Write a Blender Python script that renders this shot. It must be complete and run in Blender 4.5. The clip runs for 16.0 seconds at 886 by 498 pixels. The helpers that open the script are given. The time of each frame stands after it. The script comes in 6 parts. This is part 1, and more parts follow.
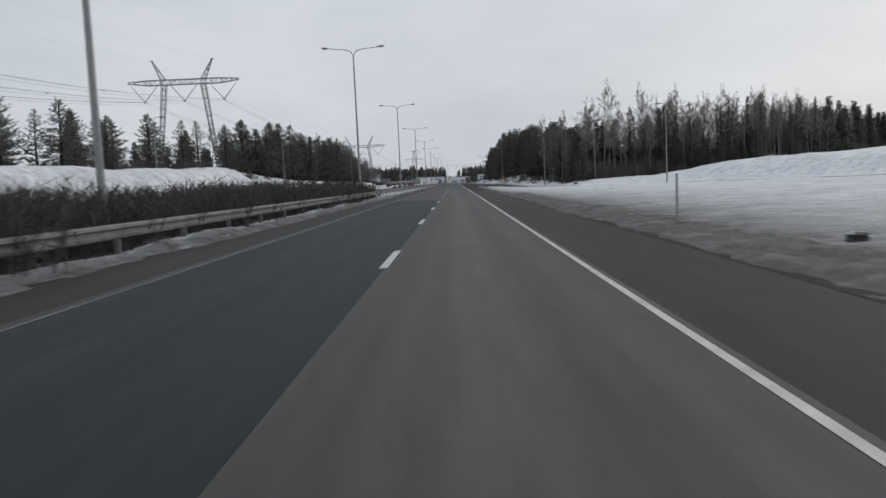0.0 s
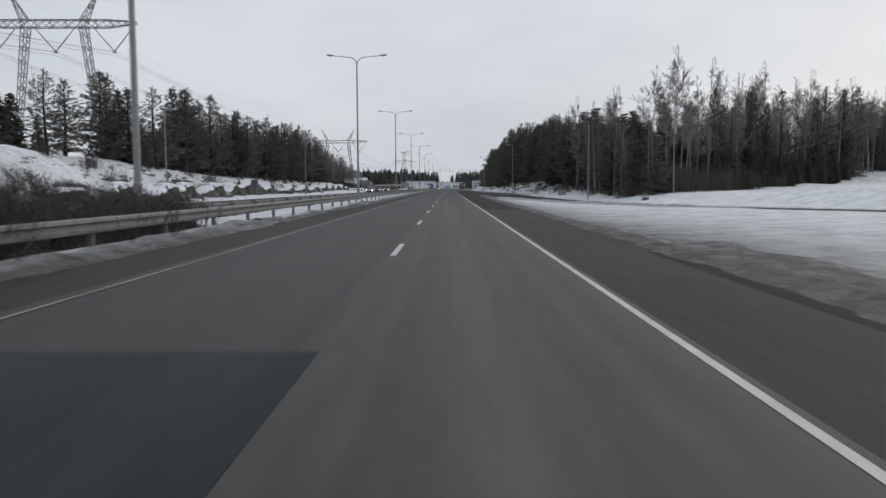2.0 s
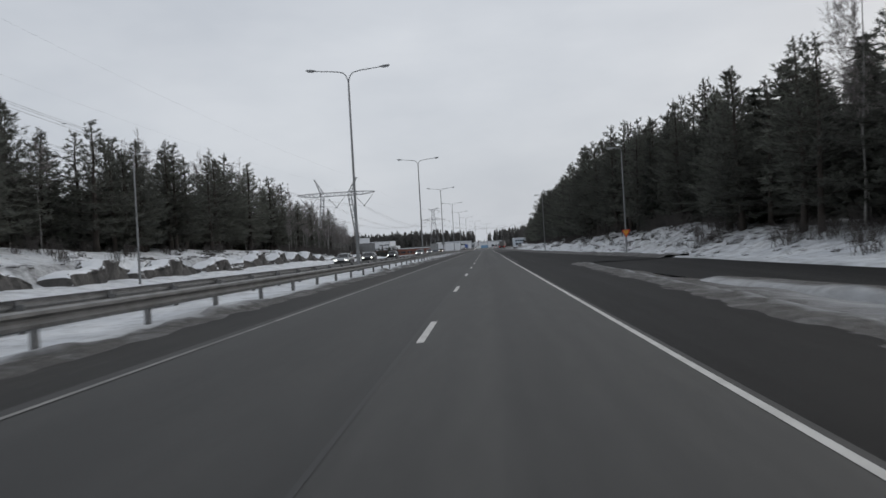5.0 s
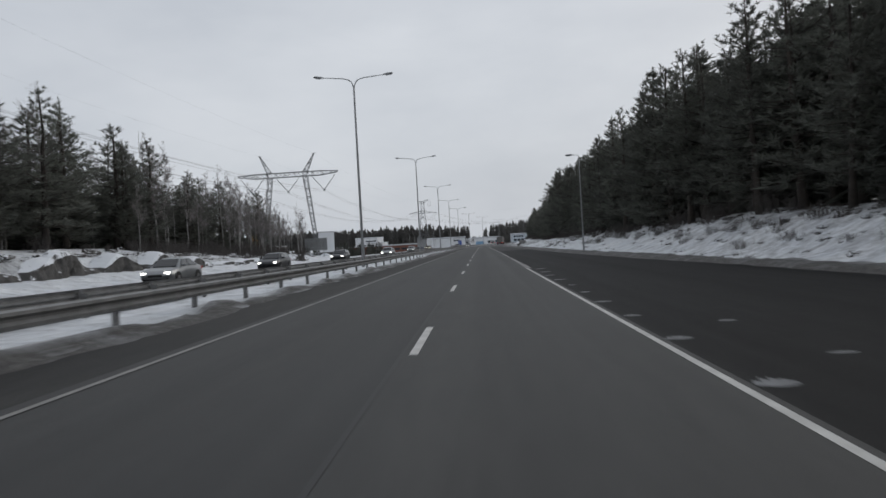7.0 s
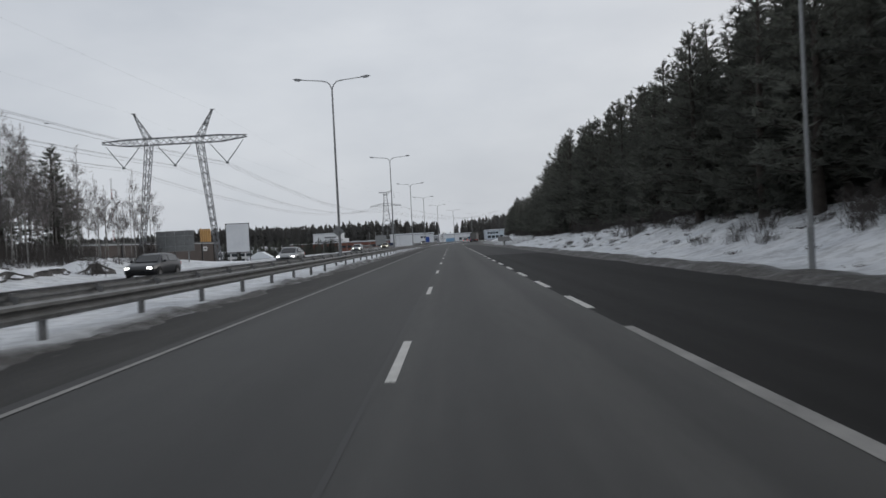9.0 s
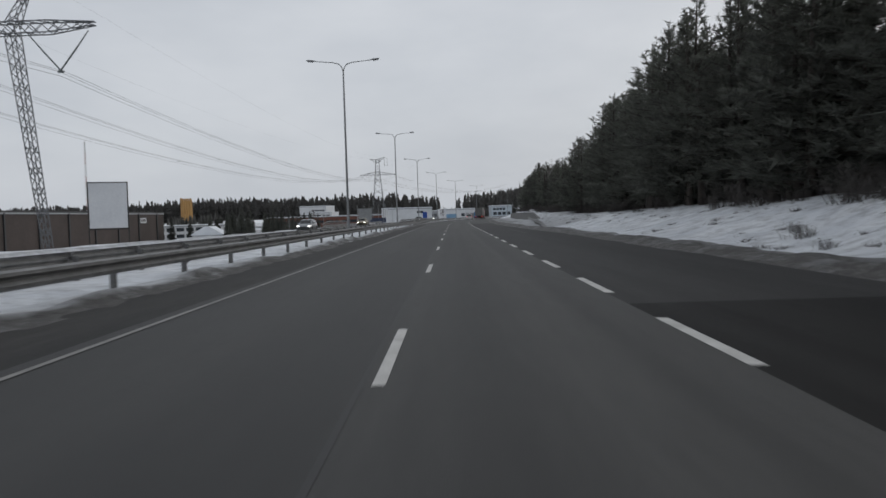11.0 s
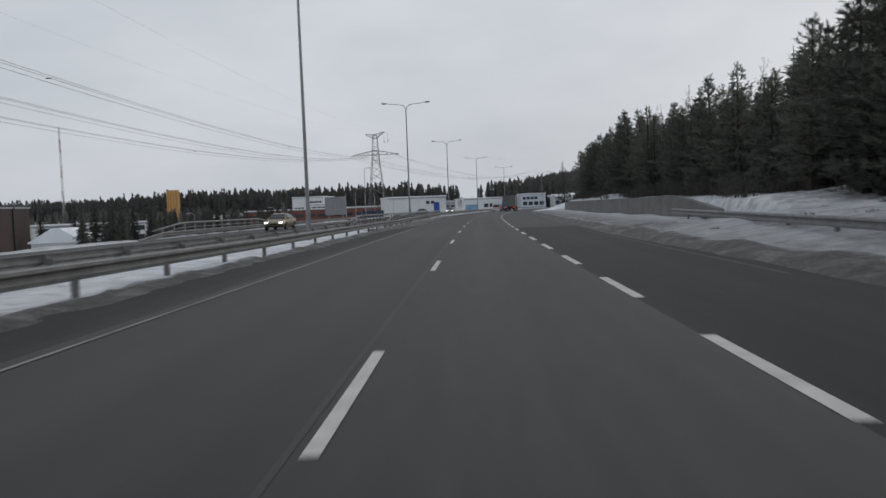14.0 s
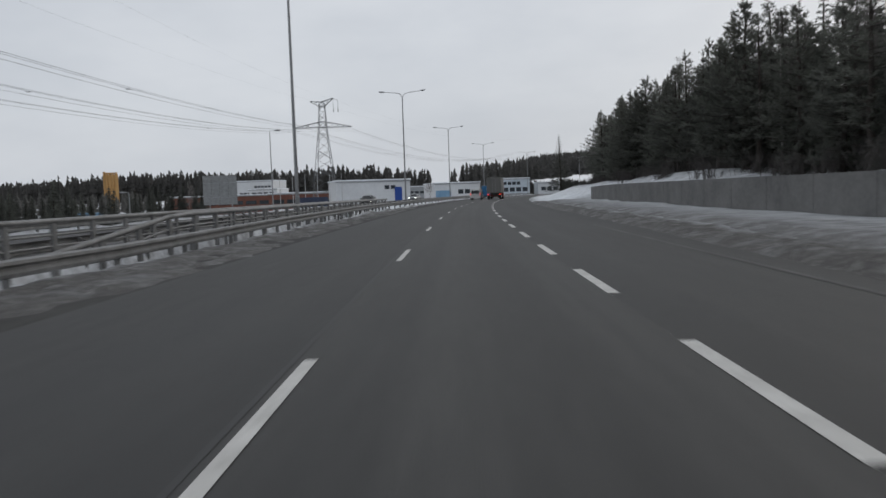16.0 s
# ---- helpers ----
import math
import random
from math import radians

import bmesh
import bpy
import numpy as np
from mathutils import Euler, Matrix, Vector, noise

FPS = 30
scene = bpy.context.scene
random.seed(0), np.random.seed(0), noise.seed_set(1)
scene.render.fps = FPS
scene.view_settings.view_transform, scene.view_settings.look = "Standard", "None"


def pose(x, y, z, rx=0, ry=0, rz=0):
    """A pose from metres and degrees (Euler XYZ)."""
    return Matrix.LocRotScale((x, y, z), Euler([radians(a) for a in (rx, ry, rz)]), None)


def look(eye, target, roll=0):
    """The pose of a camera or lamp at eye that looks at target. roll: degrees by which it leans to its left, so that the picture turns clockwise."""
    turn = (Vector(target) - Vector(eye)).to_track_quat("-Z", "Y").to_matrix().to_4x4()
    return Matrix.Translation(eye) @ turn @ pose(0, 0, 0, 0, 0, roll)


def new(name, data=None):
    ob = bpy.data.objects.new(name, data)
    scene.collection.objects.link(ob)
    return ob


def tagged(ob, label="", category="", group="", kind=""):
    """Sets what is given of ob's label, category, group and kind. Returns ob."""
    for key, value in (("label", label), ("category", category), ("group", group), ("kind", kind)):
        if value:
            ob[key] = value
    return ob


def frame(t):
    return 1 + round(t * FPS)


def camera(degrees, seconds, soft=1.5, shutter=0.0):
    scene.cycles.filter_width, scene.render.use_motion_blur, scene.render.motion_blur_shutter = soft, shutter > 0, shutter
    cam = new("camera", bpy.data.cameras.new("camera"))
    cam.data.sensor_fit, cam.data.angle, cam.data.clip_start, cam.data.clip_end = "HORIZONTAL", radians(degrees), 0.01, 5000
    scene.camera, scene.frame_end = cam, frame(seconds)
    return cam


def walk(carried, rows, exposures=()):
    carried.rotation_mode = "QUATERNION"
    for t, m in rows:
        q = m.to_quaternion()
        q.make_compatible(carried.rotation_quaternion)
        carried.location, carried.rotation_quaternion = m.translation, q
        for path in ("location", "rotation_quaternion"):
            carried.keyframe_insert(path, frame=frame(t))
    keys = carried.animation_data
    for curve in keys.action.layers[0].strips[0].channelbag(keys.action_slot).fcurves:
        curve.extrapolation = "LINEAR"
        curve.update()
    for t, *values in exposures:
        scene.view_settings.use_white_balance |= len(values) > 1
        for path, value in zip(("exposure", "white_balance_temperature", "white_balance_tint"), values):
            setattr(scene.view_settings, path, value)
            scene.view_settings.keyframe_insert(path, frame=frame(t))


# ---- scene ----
# ---- the road's line: straight, then a gentle bend to the right ----
BEND_AT, BEND_RAMP, BEND, BEND_END = 326.0, 170.0, 0.001037, 760.0
S_TAB = np.arange(-300.0, 1600.0, 1.0)
_u = np.clip((S_TAB - BEND_AT) / BEND_RAMP, 0, 1)
_k = BEND * _u * _u * (3 - 2 * _u) * (S_TAB < BEND_END)
SITE_TH = np.cumsum(_k)
SITE_X, SITE_Y = np.cumsum(np.sin(SITE_TH)), np.cumsum(np.cos(SITE_TH))
# past the bridge the road bends more sharply
_v = np.clip((S_TAB - 545.0) / 50.0, 0, 1)
_k = _k + 0.0022 * _v * _v * (3 - 2 * _v) * (S_TAB < BEND_END)
TH_TAB = np.cumsum(_k)
X_TAB, Y_TAB = np.cumsum(np.sin(TH_TAB)), np.cumsum(np.cos(TH_TAB))
_i0 = int(np.searchsorted(S_TAB, 0))
X_TAB, Y_TAB = X_TAB - X_TAB[_i0], Y_TAB - Y_TAB[_i0]
SITE_X, SITE_Y = SITE_X - SITE_X[_i0], SITE_Y - SITE_Y[_i0]


def heading(s):
    return float(np.interp(s, S_TAB, TH_TAB))


def at(s, lat, z=0.0):
    """A place s metres along the lane line and lat metres to its right."""
    th = heading(s)
    return Vector((np.interp(s, S_TAB, X_TAB) + lat * math.cos(th), np.interp(s, S_TAB, Y_TAB) - lat * math.sin(th), z))


def road_pose(s, lat, z=0.0, turn=0.0):
    return Matrix.Translation(at(s, lat, z)) @ Matrix.Rotation(-heading(s) + radians(turn), 4, "Z")


def site_pose(s, lat, z=0.0, turn=0.0):
    """Like road_pose, for places off the road, along the gentle bend carried on."""
    th = float(np.interp(s, S_TAB, SITE_TH))
    x, y = np.interp(s, S_TAB, SITE_X) + lat * math.cos(th), np.interp(s, S_TAB, SITE_Y) - lat * math.sin(th)
    return Matrix.Translation((x, y, z)) @ Matrix.Rotation(-th + radians(turn), 4, "Z")


def site(s, lat, z=0.0):
    return site_pose(s, lat, z).translation


# ---- camera: seconds, metres to the right of the lane line, metres along it, height, yaw, pitch, roll ----
cam = camera(60.4, 16.0, soft=1.55, shutter=0.2)
DRIVE = [
    (0, 1.174, 0, 1.272, 1.18, -5.03, -2.62),
    (0.5, 1.151, 12.31, 1.288, 1.19, -4.66, -1.87),
    (1, 1.088, 24.67, 1.309, 1.06, -5.06, -1.29),
    (1.5, 1.097, 36.99, 1.305, 0.21, -4.85, -0.52),
    (2, 1.046, 48.95, 1.281, 0.41, -4.65, -0.2),
    (2.5, 1.079, 61.39, 1.275, 0.86, -4.19, -1.22),
    (3, 1.042, 73.8, 1.3, 0.28, -3.28, -1.58),
    (3.5, 0.991, 86.27, 1.271, 1.09, -0.96, -1.35),
    (4, 1.008, 99.24, 1.253, 3.12, 0.24, -3.3),
    (6.5, 0.918, 161.6, 1.338, 3.31, -0.45, -2.99),
    (7, 0.891, 174, 1.301, 2.89, -0.3, -3.16),
    (7.5, 0.849, 186.56, 1.288, 2.78, -0.75, -2.8),
    (8, 0.786, 198.97, 1.312, 1.72, -0.44, -3.46),
    (8.5, 0.755, 211.21, 1.319, 1.85, -0.22, -2.61),
    (9, 0.669, 223.71, 1.361, 0.66, -0.66, -2.87),
    (11.5, 0.624, 285.52, 1.312, 0.92, -2.56, -1.56),
    (12, 0.704, 297.88, 1.357, 1.17, -2.15, -1.7),
    (12.5, 0.76, 310.22, 1.36, 1.5, -2.43, -1.66),
    (13, 0.79, 322.61, 1.313, 2.19, -1.41, -0.44),
    (13.5, 0.888, 334.88, 1.313, 1.94, -2.83, -1.23),
    (14, 0.938, 347.1, 1.312, 2.45, -3.06, -2.2),
    (14.5, 0.944, 359.4, 1.282, 1.4, -2.69, -1.79),
    (15, 1.031, 371.6, 1.278, 1.02, -3.32, -1.39),
    (15.5, 1.155, 383.75, 1.291, 1.1, -3.15, -1.94),
    (16, 1.217, 396.05, 1.307, 1.03, -4.16, -1.89),
]


def drive_pose(lat, s, z, yaw, pitch, roll):
    eye = at(s, lat, z)
    a, b = radians(yaw) - heading(s), radians(pitch)
    way = Vector((-math.sin(a) * math.cos(b), math.cos(a) * math.cos(b), math.sin(b)))
    return look(eye, eye + 2 * way, roll)


walk(cam, [(t, drive_pose(*row)) for t, *row in DRIVE], exposures=[(0, 0.04), (1, 0.06), (1.5, 0.06), (2.0, 0.11), (2.5, 0.15), (3, 0.09), (3.5, 0.03), (4, 0.0), (9, 0.0), (11.5, -0.09), (12, 0.0), (13, 0.0), (13.5, -0.09), (14.5, 0.03), (16, 0.02)])

# ---- overcast sky and a weak wide sun ----
world = bpy.data.worlds.new("overcast")
scene.world = world
world.use_nodes = True
wn, wl = world.node_tree.nodes, world.node_tree.links
bg = wn["Background"]
sky = wn.new("ShaderNodeTexSky")
sky.sky_type, sky.sun_disc = "NISHITA", False
sky.sun_elevation, sky.sun_rotation = radians(26), radians(49)
sky.air_density, sky.dust_density = 1.0, 4.0
tc = wn.new("ShaderNodeTexCoord")
mp = wn.new("ShaderNodeMapping")
mp.inputs["Scale"].default_value = (1.4, 1.4, 3.6)
wl.new(tc.outputs["Generated"], mp.inputs["Vector"])
cn = wn.new("ShaderNodeTexNoise")
cn.inputs["Scale"].default_value, cn.inputs["Detail"].default_value, cn.inputs["Roughness"].default_value = 1.5, 5, 0.55
wl.new(mp.outputs["Vector"], cn.inputs["Vector"])
cr = wn.new("ShaderNodeValToRGB")
cr.color_ramp.elements[0].position, cr.color_ramp.elements[0].color = 0.33, (0.54, 0.575, 0.63, 1)
cr.color_ramp.elements[1].position, cr.color_ramp.elements[1].color = 0.68, (0.68, 0.71, 0.755, 1)
wl.new(cn.outputs["Fac"], cr.inputs["Fac"])
sk = wn.new("ShaderNodeMix")
sk.data_type = "RGBA"
scl = wn.new("ShaderNodeVectorMath")
scl.operation = "SCALE"
scl.inputs["Scale"].default_value = 0.1
wl.new(sky.outputs["Color"], scl.inputs[0])
sk.inputs["Factor"].default_value = 0.92
wl.new(scl.outputs["Vector"], sk.inputs["A"])
wl.new(cr.outputs["Color"], sk.inputs["B"])
wl.new(sk.outputs["Result"], bg.inputs["Color"])
bg.inputs["Strength"].default_value = 1.0
sun_data = bpy.data.lights.new("sun", "SUN")
sun_data.energy, sun_data.angle, sun_data.color = 0.5, radians(30), (1.0, 0.96, 0.9)
sun = new("sun", sun_data)
sun.matrix_world = look((70, 60, 45), (0, 0, 0))


# ---- materials ----
def nodes_of(name):
    m = bpy.data.materials.new(name)
    m.use_nodes = True
    return m, m.node_tree.nodes, m.node_tree.links, m.node_tree.nodes["Principled BSDF"]


def ramp(n, l, src, stops):
    r = n.new("ShaderNodeValToRGB")
    e = r.color_ramp.elements
    while len(e) < len(stops):
        e.new(0.5)
    for el, (p, c) in zip(e, stops):
        el.position, el.color = p, (*c, 1)
    l.new(src, r.inputs["Fac"])
    return r.outputs["Color"]


def noise_tex(n, l, vec, scale, detail=4, rough=0.55):
    t = n.new("ShaderNodeTexNoise")
    t.inputs["Scale"].default_value, t.inputs["Detail"].default_value, t.inputs["Roughness"].default_value = scale, detail, rough
    if vec is not None:
        l.new(vec, t.inputs["Vector"])
    return t.outputs["Fac"]


def scaled(n, l, vec, s):
    m = n.new("ShaderNodeMapping")
    m.inputs["Scale"].default_value = s
    l.new(vec, m.inputs["Vector"])
    return m.outputs["Vector"]


def mixc(n, l, fac, a, b, mode="MIX"):
    m = n.new("ShaderNodeMix")
    m.data_type, m.blend_type = "RGBA", mode
    for sock, v in (("Factor", fac), ("A", a), ("B", b)):
        if isinstance(v, (int, float)):
            m.inputs[sock].default_value = v
        elif isinstance(v, tuple):
            m.inputs[sock].default_value = (*v, 1)
        else:
            l.new(v, m.inputs[sock])
    return m.outputs["Result"]


def bump(n, l, b, height, strength, dist=0.05):
    k = n.new("ShaderNodeBump")
    k.inputs["Strength"].default_value, k.inputs["Distance"].default_value = strength, dist
    l.new(height, k.inputs["Height"])
    l.new(k.outputs["Normal"], b.inputs["Normal"])


def plain(name, dark, light, rough=0.6, metal=0.0, scale=3.0, relief=0.0, per_object=0.0, coords="Object", emit=0.0):
    """A surface whose colour wanders between two tones at two scales."""
    m, n, l, b = nodes_of(name)
    c = n.new("ShaderNodeTexCoord").outputs[coords]
    big, fine = noise_tex(n, l, c, scale), noise_tex(n, l, c, scale * 9, 6)
    ad = n.new("ShaderNodeMath")
    ad.operation = "MULTIPLY_ADD"
    ad.inputs[1].default_value = 0.4
    l.new(fine, ad.inputs[0])
    sc = n.new("ShaderNodeMath")
    sc.operation = "MULTIPLY"
    sc.inputs[1].default_value = 0.6
    l.new(big, sc.inputs[0])
    l.new(sc.outputs[0], ad.inputs[2])
    col = ramp(n, l, ad.outputs[0], [(0.3, dark), (0.68, light)])
    if per_object:
        oi = n.new("ShaderNodeObjectInfo")
        hs = n.new("ShaderNodeHueSaturation")
        mr = n.new("ShaderNodeMapRange")
        mr.inputs["To Min"].default_value, mr.inputs["To Max"].default_value = 1 - per_object, 1 + per_object
        l.new(oi.outputs["Random"], mr.inputs["Value"])
        l.new(mr.outputs["Result"], hs.inputs["Value"])
        l.new(col, hs.inputs["Color"])
        col = hs.outputs["Color"]
    l.new(col, b.inputs["Base Color"])
    b.inputs["Roughness"].default_value, b.inputs["Metallic"].default_value = rough, metal
    if relief:
        bump(n, l, b, fine, relief)
    if emit:
        l.new(col, b.inputs["Emission Color"])
        b.inputs["Emission Strength"].default_value = emit
    return m


def leafy(name, dark, light):
    """Needles or twigs: some of the light passes through them."""
    m = plain(name, dark, light, 0.8, 0, 1.2, 0, 0.3)
    n, l = m.node_tree.nodes, m.node_tree.links
    b = n["Principled BSDF"]
    tr, mx = n.new("ShaderNodeBsdfTranslucent"), n.new("ShaderNodeMixShader")
    l.new(b.inputs["Base Color"].links[0].from_socket, tr.inputs["Color"])
    mx.inputs["Fac"].default_value = 0.5
    l.new(b.outputs["BSDF"], mx.inputs[1])
    l.new(tr.outputs["BSDF"], mx.inputs[2])
    l.new(mx.outputs["Shader"], n["Material Output"].inputs["Surface"])
    return m


def asphalt(name, dark, light, streak=0.5, wet=0.0, gloss=0.18):
    """Worn asphalt: grain, wheel tracks and streaks along the road, in road metres."""
    m, n, l, b = nodes_of(name)
    uv = n.new("ShaderNodeUVMap")
    uv.uv_map = "road"
    v = uv.outputs["UV"]
    tracks = noise_tex(n, l, scaled(n, l, v, (1.15, 0.006, 1)), 1.0, 2)
    blots = noise_tex(n, l, scaled(n, l, v, (0.35, 0.05, 1)), 1.0, 6, 0.6)
    grain = noise_tex(n, l, scaled(n, l, v, (60, 45, 1)), 1.0, 3, 0.7)
    a = ramp(n, l, tracks, [(0.36, dark), (0.64, light)])
    a = mixc(n, l, streak, a, ramp(n, l, blots, [(0.36, dark), (0.66, light)]))
    fine = noise_tex(n, l, scaled(n, l, v, (5.0, 0.6, 1)), 1.0, 6, 0.65)
    a = mixc(n, l, 0.6, a, ramp(n, l, fine, [(0.3, (0.45, 0.45, 0.45)), (0.7, (1.1, 1.1, 1.1))]), "MULTIPLY")
    a = mixc(n, l, 0.35, a, ramp(n, l, grain, [(0.3, (0.25, 0.25, 0.25)), (0.75, (1.0, 1.0, 1.0))]), "MULTIPLY")
    l.new(a, b.inputs["Base Color"])
    rr = n.new("ShaderNodeMapRange")
    rr.inputs["To Min"].default_value, rr.inputs["To Max"].default_value = 0.62 - wet, 0.85 - wet
    l.new(blots, rr.inputs["Value"])
    l.new(rr.outputs["Result"], b.inputs["Roughness"])
    b.inputs["Specular IOR Level"].default_value = gloss
    bump(n, l, b, grain, 0.35, 0.01)
    return m


def snow_material():
    """Old snow: bright where untouched, grey with road dirt where the attribute says, dark where ground or rock shows."""
    m, n, l, b = nodes_of("snow")
    c = n.new("ShaderNodeTexCoord").outputs["Object"]
    at1 = n.new("ShaderNodeAttribute")
    at1.attribute_name = "dirt"
    at2 = n.new("ShaderNodeAttribute")
    at2.attribute_name = "bare"
    clean = ramp(n, l, noise_tex(n, l, c, 0.5, 6), [(0.3, (0.66, 0.69, 0.73)), (0.7, (0.84, 0.86, 0.88))])
    dirty = ramp(n, l, noise_tex(n, l, c, 4.5, 9, 0.75), [(0.32, (0.022, 0.020, 0.019)), (0.52, (0.062, 0.058, 0.054)), (0.72, (0.19, 0.183, 0.175))])
    gr = n.new("ShaderNodeMath")
    gr.operation = "MULTIPLY_ADD"
    gr.inputs[1].default_value = 0.9
    gr.inputs[2].default_value = -0.45
    l.new(noise_tex(n, l, c, 0.9, 7, 0.7), gr.inputs[0])
    d = n.new("ShaderNodeMath")
    d.use_clamp = True
    l.new(at1.outputs["Fac"], d.inputs[0])
    l.new(gr.outputs[0], d.inputs[1])
    col = mixc(n, l, d.outputs[0], clean, dirty)
    twig = ramp(n, l, noise_tex(n, l, c, 3.0, 8, 0.7), [(0.3, (0.02, 0.018, 0.016)), (0.7, (0.075, 0.065, 0.055))])
    gr2 = n.new("ShaderNodeMath")
    gr2.operation = "MULTIPLY_ADD"
    gr2.inputs[1].default_value = 2.4
    gr2.inputs[2].default_value = -1.2
    l.new(noise_tex(n, l, c, 1.3, 8, 0.75), gr2.inputs[0])
    d2 = n.new("ShaderNodeMath")
    d2.use_clamp = True
    l.new(at2.outputs["Fac"], d2.inputs[0])
    l.new(gr2.outputs[0], d2.inputs[1])
    col = mixc(n, l, d2.outputs[0], col, twig)
    l.new(col, b.inputs["Base Color"])
    b.inputs["Roughness"].default_value = 0.7
    bump(n, l, b, noise_tex(n, l, c, 2.6, 9, 0.7), 0.75, 0.2)
    return m


M_SNOW = snow_material()
M_ROAD = asphalt("worn_asphalt", (0.0112, 0.011, 0.0106), (0.0345, 0.0336, 0.032), gloss=0.62)
M_ROAD_PALE = asphalt("polished_asphalt", (0.017, 0.0166, 0.0158), (0.0525, 0.051, 0.048), streak=0.3, gloss=0.62)
M_ROAD_PALEST = asphalt("palest_asphalt", (0.034, 0.033, 0.031), (0.108, 0.1035, 0.096), streak=0.3, gloss=0.5)
M_ROAD_DARK = asphalt("dark_asphalt", (0.006, 0.006, 0.0061), (0.028, 0.0275, 0.027), wet=0.0, gloss=0.12)
M_ROAD_EXIT = asphalt("damp_asphalt", (0.0098, 0.0098, 0.0098), (0.031, 0.0306, 0.030), gloss=0.3)
M_PATCH = asphalt("fresh_asphalt", (0.0145, 0.0215, 0.0225), (0.029, 0.040, 0.042), streak=0.3, gloss=0.22)
M_SHOULDER = asphalt("gritty_shoulder", (0.018, 0.0175, 0.0165), (0.062, 0.060, 0.056), streak=0.8)
M_PAINT = plain("worn_road_paint", (0.36, 0.35, 0.33), (0.62, 0.61, 0.58), 0.6, scale=2.5)
M_PAINT_OLD = plain("grimy_road_paint", (0.13, 0.127, 0.122), (0.29, 0.28, 0.265), 0.7, scale=1.5)
M_STEEL = plain("galvanised_steel", (0.20, 0.205, 0.21), (0.34, 0.345, 0.35), 0.5, 0.55, 1.2, 0.05)
M_STEEL_DIRTY = plain("grimy_galvanised_steel", (0.095, 0.094, 0.092), (0.265, 0.265, 0.262), 0.55, 0.3, 1.4, 0.1)
M_LATTICE = plain("grey_lattice_steel", (0.10, 0.105, 0.11), (0.20, 0.205, 0.215), 0.6, 0.4, 0.7)
M_WIRE = plain("dark_cable", (0.05, 0.052, 0.055), (0.09, 0.092, 0.095), 0.6, 0.3)
M_GLASSY = plain("insulator_glass", (0.06, 0.07, 0.07), (0.14, 0.16, 0.16), 0.25)
M_LAMPGLASS = plain("lamp_lens", (0.45, 0.46, 0.47), (0.62, 0.63, 0.64), 0.25)
M_BARK = plain("pine_bark", (0.022, 0.019, 0.017), (0.065, 0.052, 0.043), 0.9, 0, 4, 0.5, 0.25)
M_NEEDLE = leafy("pine_needles", (0.088, 0.093, 0.083), (0.165, 0.170, 0.146))
M_SPRUCE = leafy("spruce_needles", (0.066, 0.071, 0.064), (0.130, 0.136, 0.116))
# far mixed wood: grey-brown, its colour lightened to put in the distance haze
M_HAZED_WOOD = leafy("hazed_mixed_wood", (0.098, 0.096, 0.091), (0.172, 0.166, 0.156))
M_BIRCH = plain("birch_bark", (0.09, 0.085, 0.08), (0.38, 0.37, 0.355), 0.8, 0, 2.5, 0.2, 0.2)
M_TWIG = plain("bare_twigs", (0.13, 0.118, 0.114), (0.25, 0.228, 0.22), 0.9, 0, 1.0, 0, 0.3)
M_SHRUB = plain("shrub_twigs", (0.042, 0.038, 0.036), (0.095, 0.085, 0.079), 0.9, 0, 1.0, 0, 0.25)
M_CONCRETE = plain("stained_concrete", (0.09, 0.09, 0.088), (0.19, 0.188, 0.182), 0.85, 0, 0.7, 0.3)


def snowy_rock():
    """Dark granite with snow lying on whatever faces up."""
    m = plain("snowy_granite", (0.024, 0.023, 0.022), (0.11, 0.104, 0.099), 0.85, 0, 0.9, 0.8)
    n, l = m.node_tree.nodes, m.node_tree.links
    b = n["Principled BSDF"]
    rock = b.inputs["Base Color"].links[0].from_socket
    c = n.new("ShaderNodeTexCoord").outputs["Object"]
    up = n.new("ShaderNodeSeparateXYZ")
    l.new(n.new("ShaderNodeNewGeometry").outputs["Normal"], up.inputs[0])
    ad = n.new("ShaderNodeMath")
    ad.operation = "MULTIPLY_ADD"
    ad.inputs[1].default_value = 0.5
    l.new(noise_tex(n, l, c, 2.2, 6, 0.65), ad.inputs[0])
    l.new(up.outputs["Z"], ad.inputs[2])
    mask = ramp(n, l, ad.outputs[0], [(0.94, (0, 0, 0)), (1.03, (1, 1, 1))])
    l.new(mixc(n, l, mask, rock, (0.74, 0.76, 0.79)), b.inputs["Base Color"])
    return m


M_ROCK_SNOW = snowy_rock()
M_RUBBER = plain("tyre_rubber", (0.012, 0.012, 0.012), (0.03, 0.03, 0.03), 0.8)
M_RIM = plain("alloy_rim", (0.18, 0.18, 0.18), (0.36, 0.36, 0.36), 0.4, 0.7)
M_GLASS = plain("dark_car_glass", (0.012, 0.013, 0.015), (0.03, 0.033, 0.036), 0.08)
M_HEADLIGHT = plain("lit_headlight", (0.9, 0.9, 0.85), (1.0, 0.98, 0.92), 0.2, emit=4.0)
M_TAIL = plain("tail_light", (0.28, 0.012, 0.01), (0.5, 0.03, 0.02), 0.25, emit=0.25)
M_BRAKE = plain("lit_tail_light", (0.6, 0.05, 0.04), (0.8, 0.08, 0.05), 0.25, emit=0.9)


